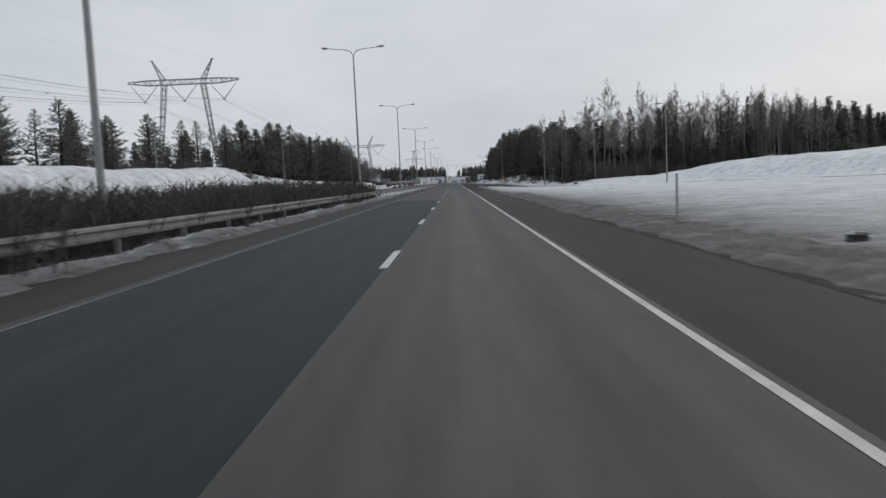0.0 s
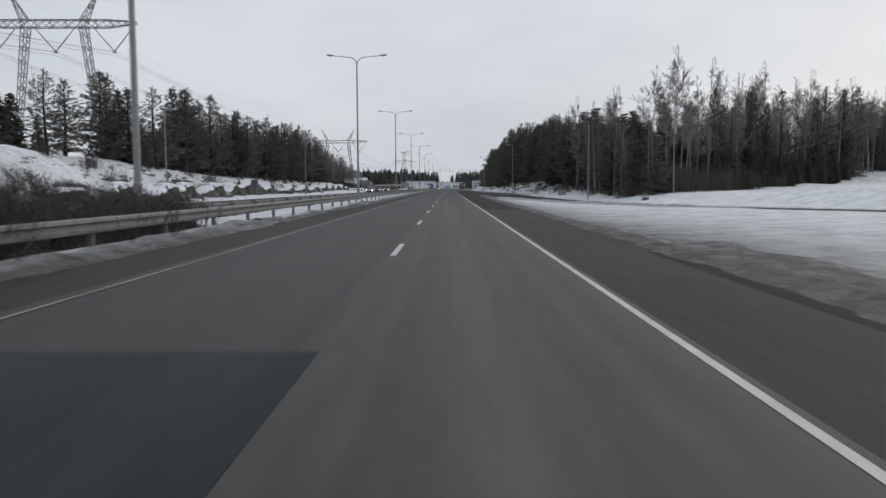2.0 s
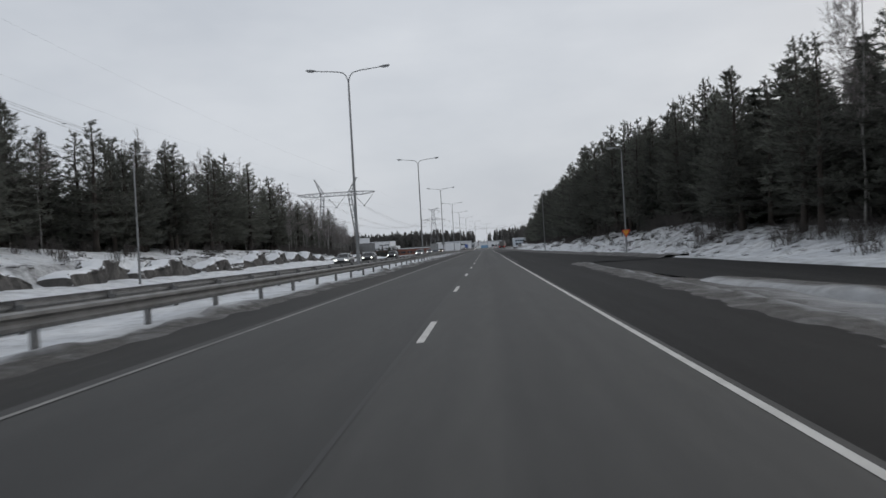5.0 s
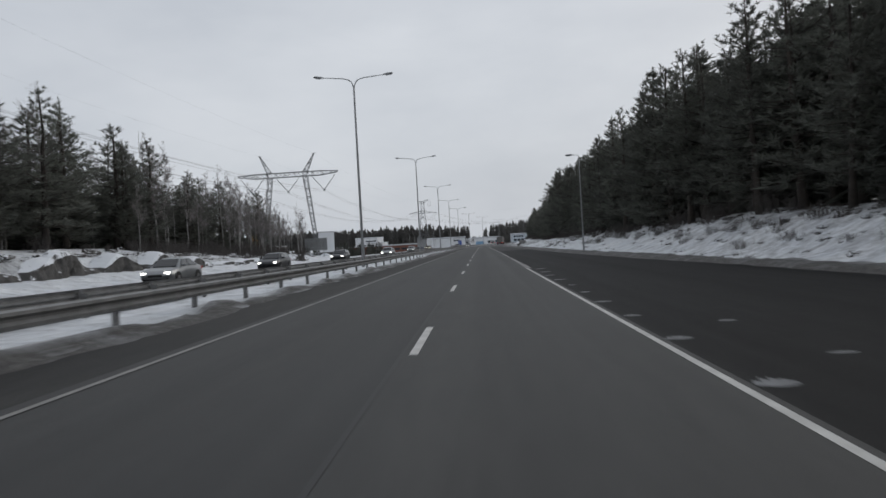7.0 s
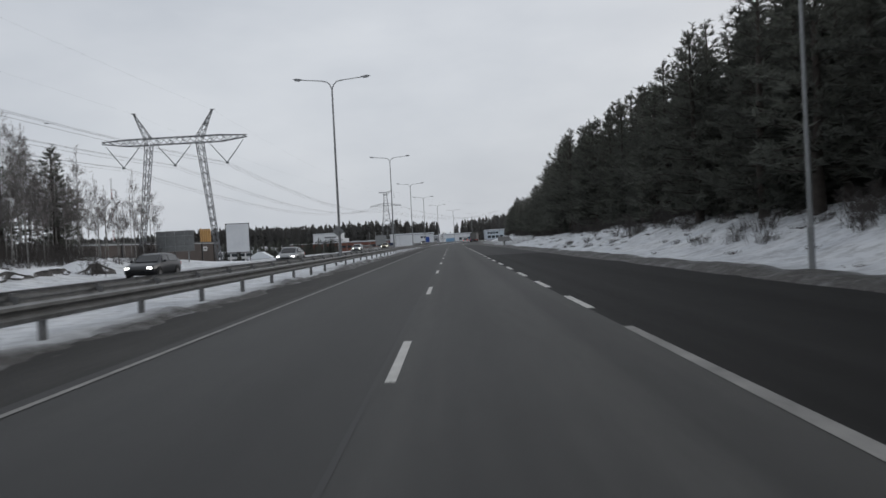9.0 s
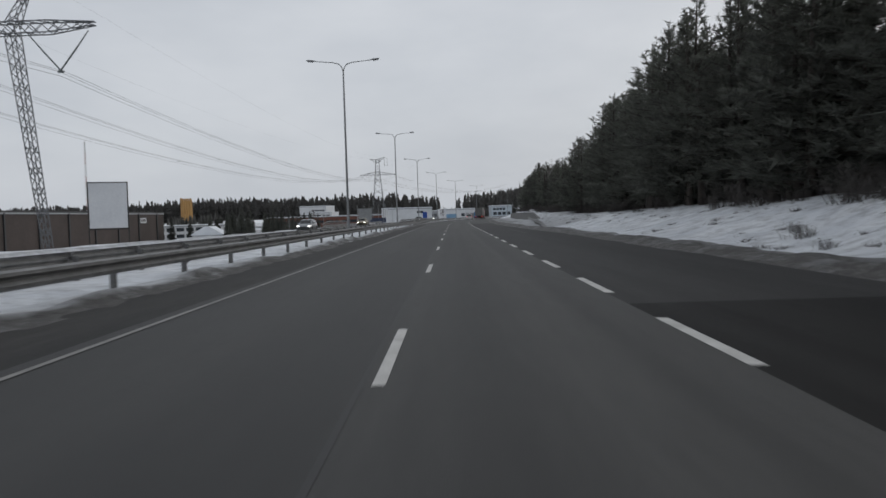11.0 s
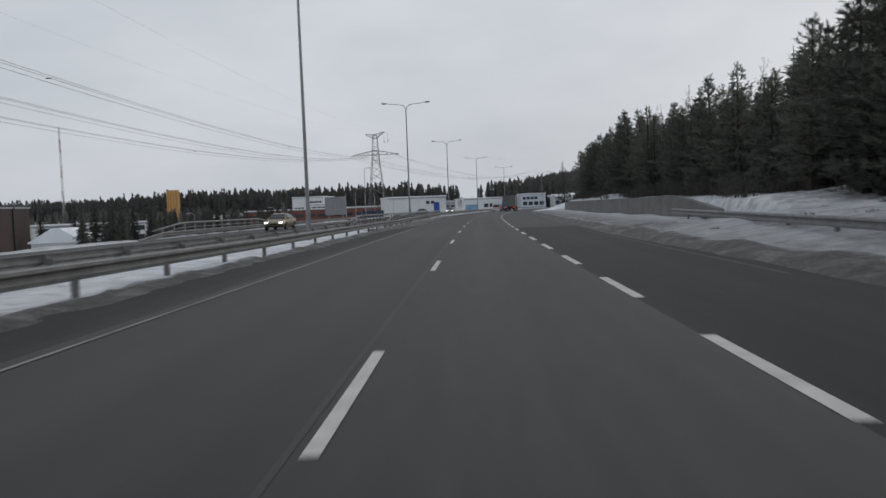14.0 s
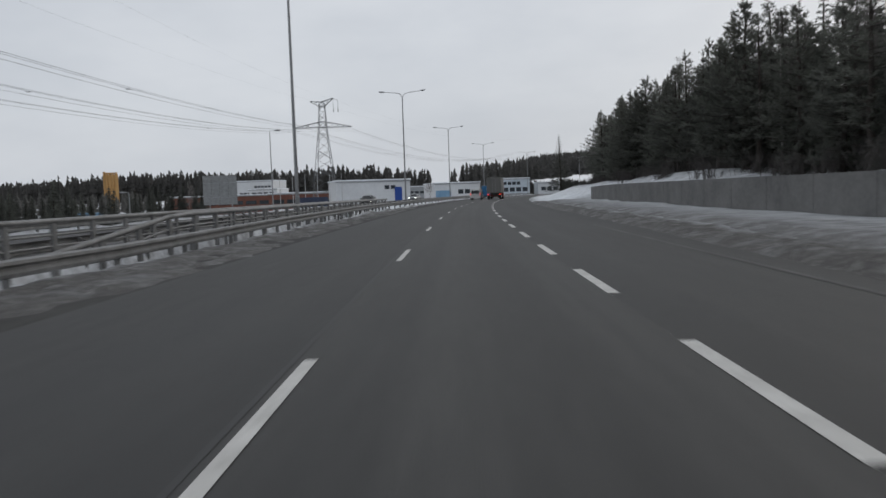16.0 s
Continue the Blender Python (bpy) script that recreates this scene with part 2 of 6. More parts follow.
# ---- mesh building ----
class Shape:
    """Collects vertices and faces of one mesh."""

    def __init__(self):
        self.v, self.f, self.m = [], [], []

    def add(self, verts, faces, mat=0):
        k = len(self.v)
        self.v.extend([tuple(p) for p in verts])
        self.f.extend([tuple(i + k for i in q) for q in faces])
        self.m.extend([mat] * len(faces))
        return self

    def box(self, c, size, mat=0, turn=None, taper=1.0, chamfer=0.0):
        x, y, z = (s / 2 for s in size)
        if chamfer:
            q = min(chamfer, x * 0.9, y * 0.9, z * 0.9)
            ring = lambda w, d, h: [(-w + q, -d, h), (w - q, -d, h), (w, -d + q, h), (w, d - q, h), (w - q, d, h), (-w + q, d, h), (-w, d - q, h), (-w, -d + q, h)]  # noqa: E731
            vs = []
            for w, d, h in ((x - q, y - q, -z), (x, y, -z + q), (x * taper, y * taper, z - q), (x * taper - q, y * taper - q, z)):
                vs += ring(w, d, h)
            fs = [tuple(range(7, -1, -1)), tuple(range(24, 32))]
            for r in range(3):
                fs += [(r * 8 + i, r * 8 + (i + 1) % 8, r * 8 + 8 + (i + 1) % 8, r * 8 + 8 + i) for i in range(8)]
        else:
            t = taper
            vs = [(-x, -y, -z), (x, -y, -z), (x, y, -z), (-x, y, -z), (-x * t, -y * t, z), (x * t, -y * t, z), (x * t, y * t, z), (-x * t, y * t, z)]
            fs = [(3, 2, 1, 0), (4, 5, 6, 7), (0, 1, 5, 4), (1, 2, 6, 5), (2, 3, 7, 6), (3, 0, 4, 7)]
        if turn is not None:
            vs = [turn @ Vector(p) for p in vs]
        return self.add([(p[0] + c[0], p[1] + c[1], p[2] + c[2]) for p in vs], fs, mat)

    def tube(self, pts, radii, n=8, mat=0, cap=True):
        pts = [Vector(p) for p in pts]
        vs, k = [], len(pts)
        for i, p in enumerate(pts):
            d = (pts[min(i + 1, k - 1)] - pts[max(i - 1, 0)]).normalized()
            a = d.orthogonal().normalized() if abs(d.z) < 0.99 else Vector((1, 0, 0))
            if abs(d.z) < 0.99:
                a = d.cross(Vector((0, 0, 1))).normalized()
            b = d.cross(a).normalized()
            r = radii[i] if isinstance(radii, (list, tuple)) else radii
            vs += [p + r * (math.cos(6.28318 * j / n) * a + math.sin(6.28318 * j / n) * b) for j in range(n)]
        fs = [(i * n + j, i * n + (j + 1) % n, (i + 1) * n + (j + 1) % n, (i + 1) * n + j) for i in range(k - 1) for j in range(n)]
        if cap:
            fs += [tuple(range(n - 1, -1, -1)), tuple(range((k - 1) * n, k * n))]
        return self.add(vs, fs, mat)

    def sliver(self, a, b, w, rng, mat=0):
        """A single thin blade from a to b."""
        a, b = Vector(a), Vector(b)
        s = (b - a).cross(Vector((rng.uniform(-1, 1), rng.uniform(-1, 1), rng.uniform(-1, 1)))).normalized() * w
        return self.add((a - s, a + s, b), [(0, 1, 2)], mat)

    def loft(self, rings, mat=0, cap=True):
        n, vs = len(rings[0]), [p for r in rings for p in r]
        fs = [(i * n + j, i * n + (j + 1) % n, (i + 1) * n + (j + 1) % n, (i + 1) * n + j) for i in range(len(rings) - 1) for j in range(n)]
        if cap:
            fs += [tuple(range(n - 1, -1, -1)), tuple(range((len(rings) - 1) * n, len(rings) * n))]
        return self.add(vs, fs, mat)

    def mesh(self, name, *mats, smooth=False):
        me = bpy.data.meshes.new(name)
        me.from_pydata(self.v, [], self.f)
        for m in mats:
            me.materials.append(m)
        if len(mats) > 1:
            me.polygons.foreach_set("material_index", self.m)
        if smooth:
            me.polygons.foreach_set("use_smooth", [True] * len(me.polygons))
        me.update()
        return me


def holder(name, m, label, category, group="", kind=""):
    ob = new(name)
    ob.empty_display_size = 0.3
    ob.matrix_world = m
    return tagged(ob, label, category, group, kind)


def part(name, me, parent, label="", m=None):
    ob = new(name, me)
    ob.parent = parent
    if m is not None:
        ob.matrix_basis = m
    return tagged(ob, label)


def thing(name, me, m, label, category, group="", kind=""):
    ob = new(name, me)
    ob.matrix_basis = m
    return tagged(ob, label, category, group, kind)


def curve_of(*pairs):
    xs, ys = zip(*pairs)
    return lambda s: np.interp(s, xs, ys)


# ---- plan of the edges, in metres to the right of the lane line ----
LEFT_LINE, RIGHT_LINE, LAMP_LAT, RAIL_LAT, RAIL2_LAT = -3.36, 2.96, -7.61, -5.98, -9.0
right_edge = curve_of((-200, 5.3), (130, 5.3), (170.9, 6.1), (171, 12.1), (190, 11.0), (215, 9.7), (244, 8.6), (300, 8.1), (330, 7.9), (346, 7.2), (372, 6.8), (400, 7.0), (424, 7.5), (470, 7.6), (900, 7.6))
ramp_near = curve_of((-120, 75), (0, 50), (60, 30), (88, 20.5), (102, 16), (116, 12.2), (130, 10.0), (150, 7.8), (171, 6.1))
ramp_far = curve_of((-120, 81), (0, 55.5), (60, 35.5), (88, 24.6), (102, 21), (116, 18.3), (137, 15.6), (160, 13), (190, 11))
ramp_z = curve_of((-100, 0.9), (40, 0.5), (88, 0.0), (115, -0.3), (140, -0.25), (165, 0.0), (190, 0))


def smooth01(x):
    x = np.clip(x, 0, 1)
    return x * x * (3 - 2 * x)


def vnoise(x, y, seed=0):
    """Smooth value noise over arrays."""
    xi, yi = np.floor(x).astype(np.int64), np.floor(y).astype(np.int64)
    fx, fy = x - xi, y - yi
    fx, fy = fx * fx * (3 - 2 * fx), fy * fy * (3 - 2 * fy)

    def h(a, b):
        k = (a * 374761393 + b * 668265263 + seed * 974634) & 0x7FFFFFFF
        k = ((k ^ (k >> 13)) * 1274126177) & 0x7FFFFFFF
        return ((k ^ (k >> 16)) & 0xFFFF) / 65535.0

    return (h(xi, yi) * (1 - fx) + h(xi + 1, yi) * fx) * (1 - fy) + (h(xi, yi + 1) * (1 - fx) + h(xi + 1, yi + 1) * fx) * fy


def to_road(x, y):
    """Road metres (s, lat) of world places, as arrays."""
    s = np.interp(y, Y_TAB, S_TAB)
    for _ in range(4):
        th = np.interp(s, S_TAB, TH_TAB)
        dx, dy = x - np.interp(s, S_TAB, X_TAB), y - np.interp(s, S_TAB, Y_TAB)
        s = np.clip(s + np.clip(dx * np.sin(th) + dy * np.cos(th), -200, 200), -299, 1598)
    th = np.interp(s, S_TAB, TH_TAB)
    dx, dy = x - np.interp(s, S_TAB, X_TAB), y - np.interp(s, S_TAB, Y_TAB)
    return s + dx * np.sin(th) + dy * np.cos(th), dx * np.cos(th) - dy * np.sin(th)


def land(s, lat):
    """Height of the ground, and how dirty and how bare its snow is."""
    s, lat = np.asarray(s, float), np.asarray(lat, float)
    n1, n2, n3 = vnoise(s / 9, lat / 9, 1), vnoise(s / 2.6, lat / 2.6, 2), vnoise(s / 40, lat / 40, 3)
    n4 = vnoise(s / 1.1, lat / 1.1, 6)
    z = np.full(s.shape, -0.16)
    dirt, bare = np.full(s.shape, 0.06), np.full(s.shape, 0.0)
    # median between the rails: a snow trough
    med = (lat > -9.6) & (lat < -5.2)
    sink = np.interp(s, [345, 372, 412, 445], [0, -0.1, -0.16, 0])
    u = (lat + 5.2) / -4.4
    z = np.where(med, sink - 0.10 + 0.16 * np.sin(np.pi * np.clip(u, 0, 1)) + 0.14 * (n2 - 0.5) + 0.12 * (n4 - 0.5), z)
    # ploughed, gritty edge by the rail
    edge = np.exp(-(((lat + 5.75) / 0.38) ** 2))
    z = z + edge * (0.16 + 0.12 * (n2 - 0.5) + 0.1 * (n4 - 0.5)) * med
    dirt = np.where(med, 0.07 + 0.2 * n4 * n2 + 0.85 * np.exp(-(((lat + 5.45) / 0.45) ** 2)) + 0.45 * np.exp(-(((lat + 9.4) / 0.4) ** 2)), dirt)
    bare = np.where((s < 74) & (lat < -6.3) & (lat > -15), 0.95, bare)
    # bank on the left, with a rock cut at its foot
    top = np.interp(s, [-300, 40, 60, 110, 125, 160, 215, 250, 285, 305, 325, 360, 420, 1600], [3.2, 3.2, 3.5, 4.3, 4.0, 3.0, 2.6, 2.1, 1.4, 0.3, -0.5, -1.5, -2.8, -3.2])
    foot = -20.3
    foot2 = np.interp(s, [60, 100, 112, 250, 285, 310], [-20.5, -21.0, -25.6, -25.0, -22.5, -20.5])
    step = np.interp(s, [96, 114, 240, 275], [0, 1.3, 1.0, 0])
    w = smooth01((foot2 - lat) / np.where(s < 95, 6.0, 8.0))
    bank = np.interp(s, [95, 112, 260, 300], [0.1, -0.2, -0.2, 0.1]) + step * smooth01((foot2 - 0.4 - lat + 1.2 * (n1 - 0.5)) / 1.1) + (top - step) * w + np.clip(-34 - lat, 0, 60) * np.interp(s, [0, 250, 300], [0.06, 0.05, -0.01])
    bank = bank + 0.5 * (n1 - 0.5) * w + 0.22 * (n2 - 0.5)
    bank = bank + np.interp(s, [96, 112, 200, 230, 262, 290], [0, 0.5, 0.6, 0.9, 0.6, 0]) * smooth01((foot - lat) / 4.5) * (1 - 0.5 * w)
    left = lat < foot
    z = np.where(left, np.maximum(bank, -4.5), z)
    cut = np.exp(-(((lat - foot2 + 1.0) / 1.1) ** 2)) * np.interp(s, [96, 112, 240, 275], [0, 1, 1, 0])
    bare = np.where(left, 0.5 * cut * smooth01((n1 - 0.3) * 3), bare)
    bare = np.where(left & (s > 86) & (s < 116) & (lat > -24), np.maximum(bare, 0.5 * smooth01((-20.8 - lat) / 1.2) * smooth01((116 - s) / 10) * smooth01((s - 86) / 8)), bare)
    bare = np.where(left & (lat < -29) & (s < 290), np.maximum(bare, 0.33 * smooth01((-29 - lat) / 6)), bare)
    dirt = np.where(left, 0.1 + 0.45 * np.exp(-(((lat - foot) / 0.9) ** 2)), dirt)
    # right: snow between road and ramp, bank behind the asphalt
    e, rn, rf, rz = (fn(s) for fn in (right_edge, ramp_near, ramp_far, ramp_z))
    wedge = s < 171
    between = wedge & (lat > e) & (lat < rn)
    wd = np.maximum(rn - e, 0.3)
    q = np.clip((lat - e) / wd, 0, 1)
    hump = np.interp(s, [-300, 40, 110, 150, 172], [0.8, 0.22, 0.12, 0.1, 0.05])
    zb = -0.05 + (rz + 0.02) * q + hump * np.sin(np.pi * q) ** 0.8 + 0.12 * (n2 - 0.5) * np.minimum(wd / 3, 1) + 0.1 * (n4 - 0.5) * np.exp(-((lat - e - 1.2) ** 2))
    z = np.where(between, zb, z)
    dirt = np.where(between, 0.08 + np.interp(s, [125, 145, 160], [0, 0.4, 0.95]) + np.interp(s, [40, 80], [1.3, 1.0]) * np.exp(-np.clip(lat - e, 0, 99) / np.interp(s, [0, 30, 60, 120], [4.2, 4.0, 3.2, 1.6])) + 0.5 * np.exp(-np.clip(rn - lat, 0, 99) / 0.5), dirt)
    onramp = wedge & (lat >= rn) & (lat <= rf)
    z = np.where(onramp, rz - 0.15, z)
    out = np.where(wedge, np.maximum(rf, e), e)
    right = lat > out
    d = lat - out
    rise = np.interp(s, [-300, 88, 112, 150, 190, 255, 300, 345, 380, 420, 480, 1600], [2.3, 2.2, 0.9, 0.9, 2.2, 2.3, 2.0, 1.35, 1.3, 2.0, 2.0, 1.0])
    run = np.interp(s, [-300, 60, 110, 190, 260, 340, 400, 1600], [10, 9, 8, 6.5, 8.0, 9.0, 9.0, 10])
    zr = np.where(wedge, rz, 0) - 0.05 + 0.14 * np.exp(-(((d - 0.8) / 0.7) ** 2)) + rise * smooth01((d - np.interp(s, [120, 170, 280, 330], [0.6, 2.0, 2.0, 0.8])) / run) + np.clip(d - run, 0, 60) * np.interp(s, [88, 112, 190, 230], [0.05, 0.006, 0.006, 0.05]) + 0.45 * (n1 - 0.5) * smooth01(d / 5) + 0.22 * (n2 - 0.5) * smooth01(d / 2)
    # behind the concrete wall the ground stands level with its top
    behind = (s > 388) & (s < 474) & (lat > 14.3)
    zr = np.where(behind, np.maximum(zr * 0.8, 1.25 + 1.15 * smooth01((s - 432) / 18) * smooth01((lat - 14.3) / 4)), zr)
    front = (s > 380) & (s < 474) & (lat <= 14.3)
    zr = np.where(front, -0.05 + 0.34 * smooth01(d / 2.0) + 0.15 * (n2 - 0.5), zr)
    z = np.where(right, zr, z)
    dirt = np.where(right, 0.04 + np.interp(s, [150, 200], [0.4, 0.95]) * np.exp(-np.clip(d, 0, 99) / np.interp(s, [150, 190, 330, 370, 466, 478], [0.5, 0.9, 0.9, 2.6, 2.6, 0.7])), dirt)
    dirt = np.where(right & (s > 342) & (s <= 380) & (d < 7), np.maximum(dirt, 0.72 - 0.05 * d), dirt)
    dirt = np.where(front & right, np.clip(1.0 - 0.1 * d, 0.42, 1), dirt)
    inside = smooth01((s - 128 - 1.15 * np.clip(lat - 22, 0, 400)) / 6)
    woods = smooth01((d - run * 0.55) / (run * 0.6)) * 0.62 * np.interp(s, [215, 245, 325, 345], [1.0, 0.45, 0.45, 1.0]) * inside * np.where((s > 385) & (s < 480), 0.6, 1.0)
    bare = np.where(right, np.maximum(bare, woods * 0.85), bare)
    bare = np.where(right & (s > 165) & (s < 385), np.maximum(bare, np.interp(s, [165, 180, 210, 240, 385], [0.1, 0.32, 0.26, 0.06, 0.06]) * smooth01((d - 1.5) / 3) * (0.6 + 0.8 * n1)), bare)
    z = z + (n3 - 0.5) * 1.2 * smooth01((np.abs(lat) - 60) / 60)
    # dark gap between the two bridge decks; its shade is put into the colour
    gap = (s > 410) & (s < 470) & (lat < -6.4) & (lat > -8.7)
    z = np.where(gap, -1.4, z)
    bare = np.where(gap, 1.0, bare)
    far = np.abs(lat) > 45
    bare = np.where(far & (s > 330) & (lat < 0), np.where((s > 455) & (s < 640), 0.55, 0.2), bare)
    return z, dirt, bare


def ground_z(s, lat):
    return float(land(np.array([s]), np.array([lat]))[0][0])


def on_ground(s, lat, sink=0.05):
    return at(s, lat, ground_z(s, lat) - sink)


# ---- ground: one sheet to the horizon ----
def axis(*runs):
    out = []
    for a, b, step in runs:
        out += list(np.arange(a, b, step))
    return np.array(out)


gx = axis((-2600, -600, 250), (-600, -150, 45), (-150, -70, 8), (-70, -30, 1.6), (-30, 48, 0.6), (48, 110, 2.0), (110, 240, 10), (240, 600, 45), (600, 2601, 250))
gy = axis((-400, -60, 40), (-60, -10, 6), (-10, 470, 1.2), (470, 640, 3.0), (640, 1000, 15), (1000, 3800, 140))
GX, GY = np.meshgrid(gx, gy)
gs, glat = to_road(GX.ravel(), GY.ravel())
gz, gdirt, gbare = land(gs, glat)
gmesh = bpy.data.meshes.new("ground")
cols, rows_n = len(gx), len(gy)
idx = np.arange(cols * rows_n).reshape(rows_n, cols)
quads = np.stack([idx[:-1, :-1], idx[:-1, 1:], idx[1:, 1:], idx[1:, :-1]], -1).reshape(-1, 4)
gmesh.from_pydata(np.stack([GX.ravel(), GY.ravel(), gz], -1).tolist(), [], quads.tolist())
for name, values in (("dirt", gdirt), ("bare", gbare)):
    a = gmesh.attributes.new(name, "FLOAT", "POINT")
    a.data.foreach_set("value", np.clip(values, 0, 1).astype(np.float32))
gmesh.materials.append(M_SNOW)
gmesh.polygons.foreach_set("use_smooth", [True] * len(gmesh.polygons))
tagged(new("ground", gmesh), "old snow over rolling ground, grey with road dirt beside the asphalt", "ground", kind="structure")


def ribbon(name, s0, s1, left, right, z, mat, label="", kind="structure", step=3.0, across=1, parent=None, category="road"):
    """A strip of road surface between two edges; its UV holds road metres."""
    n = max(1, int(math.ceil((s1 - s0) / step)))
    ss = np.linspace(s0, s1, n + 1)
    verts, uvs = [], []
    for s in ss:
        a, b = (left(s) if callable(left) else left), (right(s) if callable(right) else right)
        h = z(s) if callable(z) else z
        for j in range(across + 1):
            lat = a + (b - a) * j / across
            verts.append(at(s, lat, h))
            uvs.append((lat, s))
    w = across + 1
    faces = [(i * w + j, i * w + j + 1, (i + 1) * w + j + 1, (i + 1) * w + j) for i in range(n) for j in range(across)]
    me = bpy.data.meshes.new(name)
    me.from_pydata(verts, [], faces)
    lay = me.uv_layers.new(name="road")
    for loop in me.loops:
        lay.data[loop.index].uv = uvs[loop.vertex_index]
    me.materials.append(mat)
    ob = new(name, me)
    if parent is not None:
        ob.parent = parent
        return tagged(ob, label)
    return tagged(ob, label, category, kind=kind)


ribbon("road", -160, 900, -3.62, -0.13, 0.0, M_ROAD, "worn dark grey asphalt of the passing lane")
ribbon("driving_lane", -160, 118, -0.13, 3.08, 0.0, M_ROAD_PALEST, "palest grey asphalt lane with wheel tracks")
ribbon("driving_lane", 118, 900, -0.13, 3.08, 0.0, M_ROAD_PALE, "worn pale grey asphalt lane polished by wheels")
ribbon("road_shoulder", -160, 900, -5.55, -3.62, 0.0, M_SHOULDER, "gritty asphalt shoulder beside the guardrail")
ribbon("exit_lane", 171, 284, 3.08, right_edge, 0.0, M_ROAD_DARK, "dark damp asphalt exit lane and shoulder", step=1.5)
ribbon("exit_lane", 284, 392, 3.08, right_edge, 0.0, M_ROAD_EXIT, "worn damp asphalt exit lane", step=1.5)
ribbon("bridge_lane", 392, 900, 3.08, right_edge, 0.0, M_ROAD, "worn grey asphalt of the outer lane", step=3)
ribbon("dark_shoulder", 92, 171, 3.08, right_edge, 0.0, M_ROAD_DARK, "dark asphalt shoulder", step=3)
ribbon("wide_shoulder", -160, 92, 3.08, right_edge, 0.0, M_SHOULDER, "gritty asphalt shoulder with tyre tracks", step=3)
ribbon("slip_road", -110, 171.0, ramp_near, ramp_far, ramp_z, M_ROAD_DARK, "dark asphalt slip road joining the carriageway", step=2.0)
ribbon("opposite_road", -160, 900, -19.9, -9.75, 0.0, M_ROAD, "worn asphalt of the opposite carriageway")
ribbon("asphalt_patch", -160, 54.8, -3.28, 0.03, 0.004, M_PATCH, "smooth blue-grey resurfaced stretch of one lane", category="road patch")
# damp wheel track on the wide shoulder
ribbon("wheel_track", -160, 64, lambda s: 4.93 + 0.05 * math.sin(s / 5), lambda s: 5.2 + 0.07 * math.sin(s / 3.1), 0.003, M_ROAD_DARK, "damp dark wheel track along the edge of the shoulder", category="wheel track")
# a dark seam between the lanes
ribbon("lane_seam", 55, 760, -0.16, -0.11, 0.003, plain("tar_seam", (0.016, 0.016, 0.016), (0.05, 0.05, 0.05), 0.7, scale=0.4, coords="Generated"), "dark tar seam beside the lane line", category="road seam")

# ---- ploughed slush along the edges ----
def slush(s0, s1, lat_fn, side, width, height, dirt_out, label, dirt_in=1.3):
    """A ragged strip of dirty lumps; its foot sinks into the road and the snow beside it."""
    ss, oo = np.arange(s0, s1, 0.4), np.arange(-0.9, width + 0.01, 0.17)
    S, O = np.meshgrid(ss, oo, indexing="ij")
    sf, of = S.ravel(), O.ravel()
    n_a, n_b, n_c = vnoise(sf / 1.3, of / 0.6, 11 + side), vnoise(sf / 0.45, of / 0.25, 12), vnoise(sf / 7, of / 5, 13)
    up = smooth01((of + 0.75) / 1.1) * (1 - smooth01((of - width * 0.55) / (width * 0.45)))
    lat = lat_fn(sf) + side * of
    z = -0.07 + height * up * (0.5 + 0.6 * n_a) + 0.10 * (n_b - 0.5) * up + 0.06 * (n_c - 0.5)
    base = np.where(of > 0.25, land(sf, lat)[0] - 0.05, -0.1)
    z = np.where(of > 0.25, np.maximum(z, base + 0.02 * up), z)
    z = np.where(of > width * 0.9, base - 0.05, z)
    th, xx, yy = (np.interp(sf, S_TAB, t) for t in (TH_TAB, X_TAB, Y_TAB))
    me = bpy.data.meshes.new("slush")
    a, b = len(ss), len(oo)
    ix = np.arange(a * b).reshape(a, b)
    q = np.stack([ix[:-1, :-1], ix[:-1, 1:], ix[1:, 1:], ix[1:, :-1]], -1).reshape(-1, 4)
    if side < 0:
        q = q[:, ::-1]
    me.from_pydata(np.stack([xx + lat * np.cos(th), yy - lat * np.sin(th), z], -1).tolist(), [], q[:, ::-1].tolist())
    for name, v in (("dirt", np.clip(dirt_in - (dirt_in - dirt_out) * smooth01(of / (width * 0.8)), 0, 1)), ("bare", 0 * of)):
        me.attributes.new(name, "FLOAT", "POINT").data.foreach_set("value", v.astype(np.float32))
    me.materials.append(M_SNOW)
    me.polygons.foreach_set("use_smooth", [True] * len(me.polygons))
    return tagged(new("slush", me), label, "slush", kind="stuff")


slush(-20, 76, lambda s: np.full(np.shape(s), -5.3), -1, 1.0, 0.2, 0.5, "ragged pale slush ploughed against the guardrail", 0.95)
slush(76, 470, lambda s: np.full(np.shape(s), -5.2), -1, 0.85, 0.14, 0.6, "ragged grey slush ploughed against the guardrail")
slush(400, 470, lambda s: np.interp(s, [400, 406], [-5.1, -3.9]), -1, 2.3, 0.1, 0.85, "flat grey slush spread over the bridge shoulder", 1.2)
slush(-20, 66, right_edge, 1, 2.6, 0.18, 0.85, "ragged grey slush and grit beside the shoulder")
slush(66, 170, right_edge, 1, 1.1, 0.12, 0.72, "thin grey slush along the dark shoulder")
slush(172, 480, right_edge, 1, 1.8, 0.28, 0.6, "ragged grey slush ploughed against the bank")
slush(60, 148, ramp_near, -1, 1.0, 0.12, 0.5, "grey slush beside the slip road")

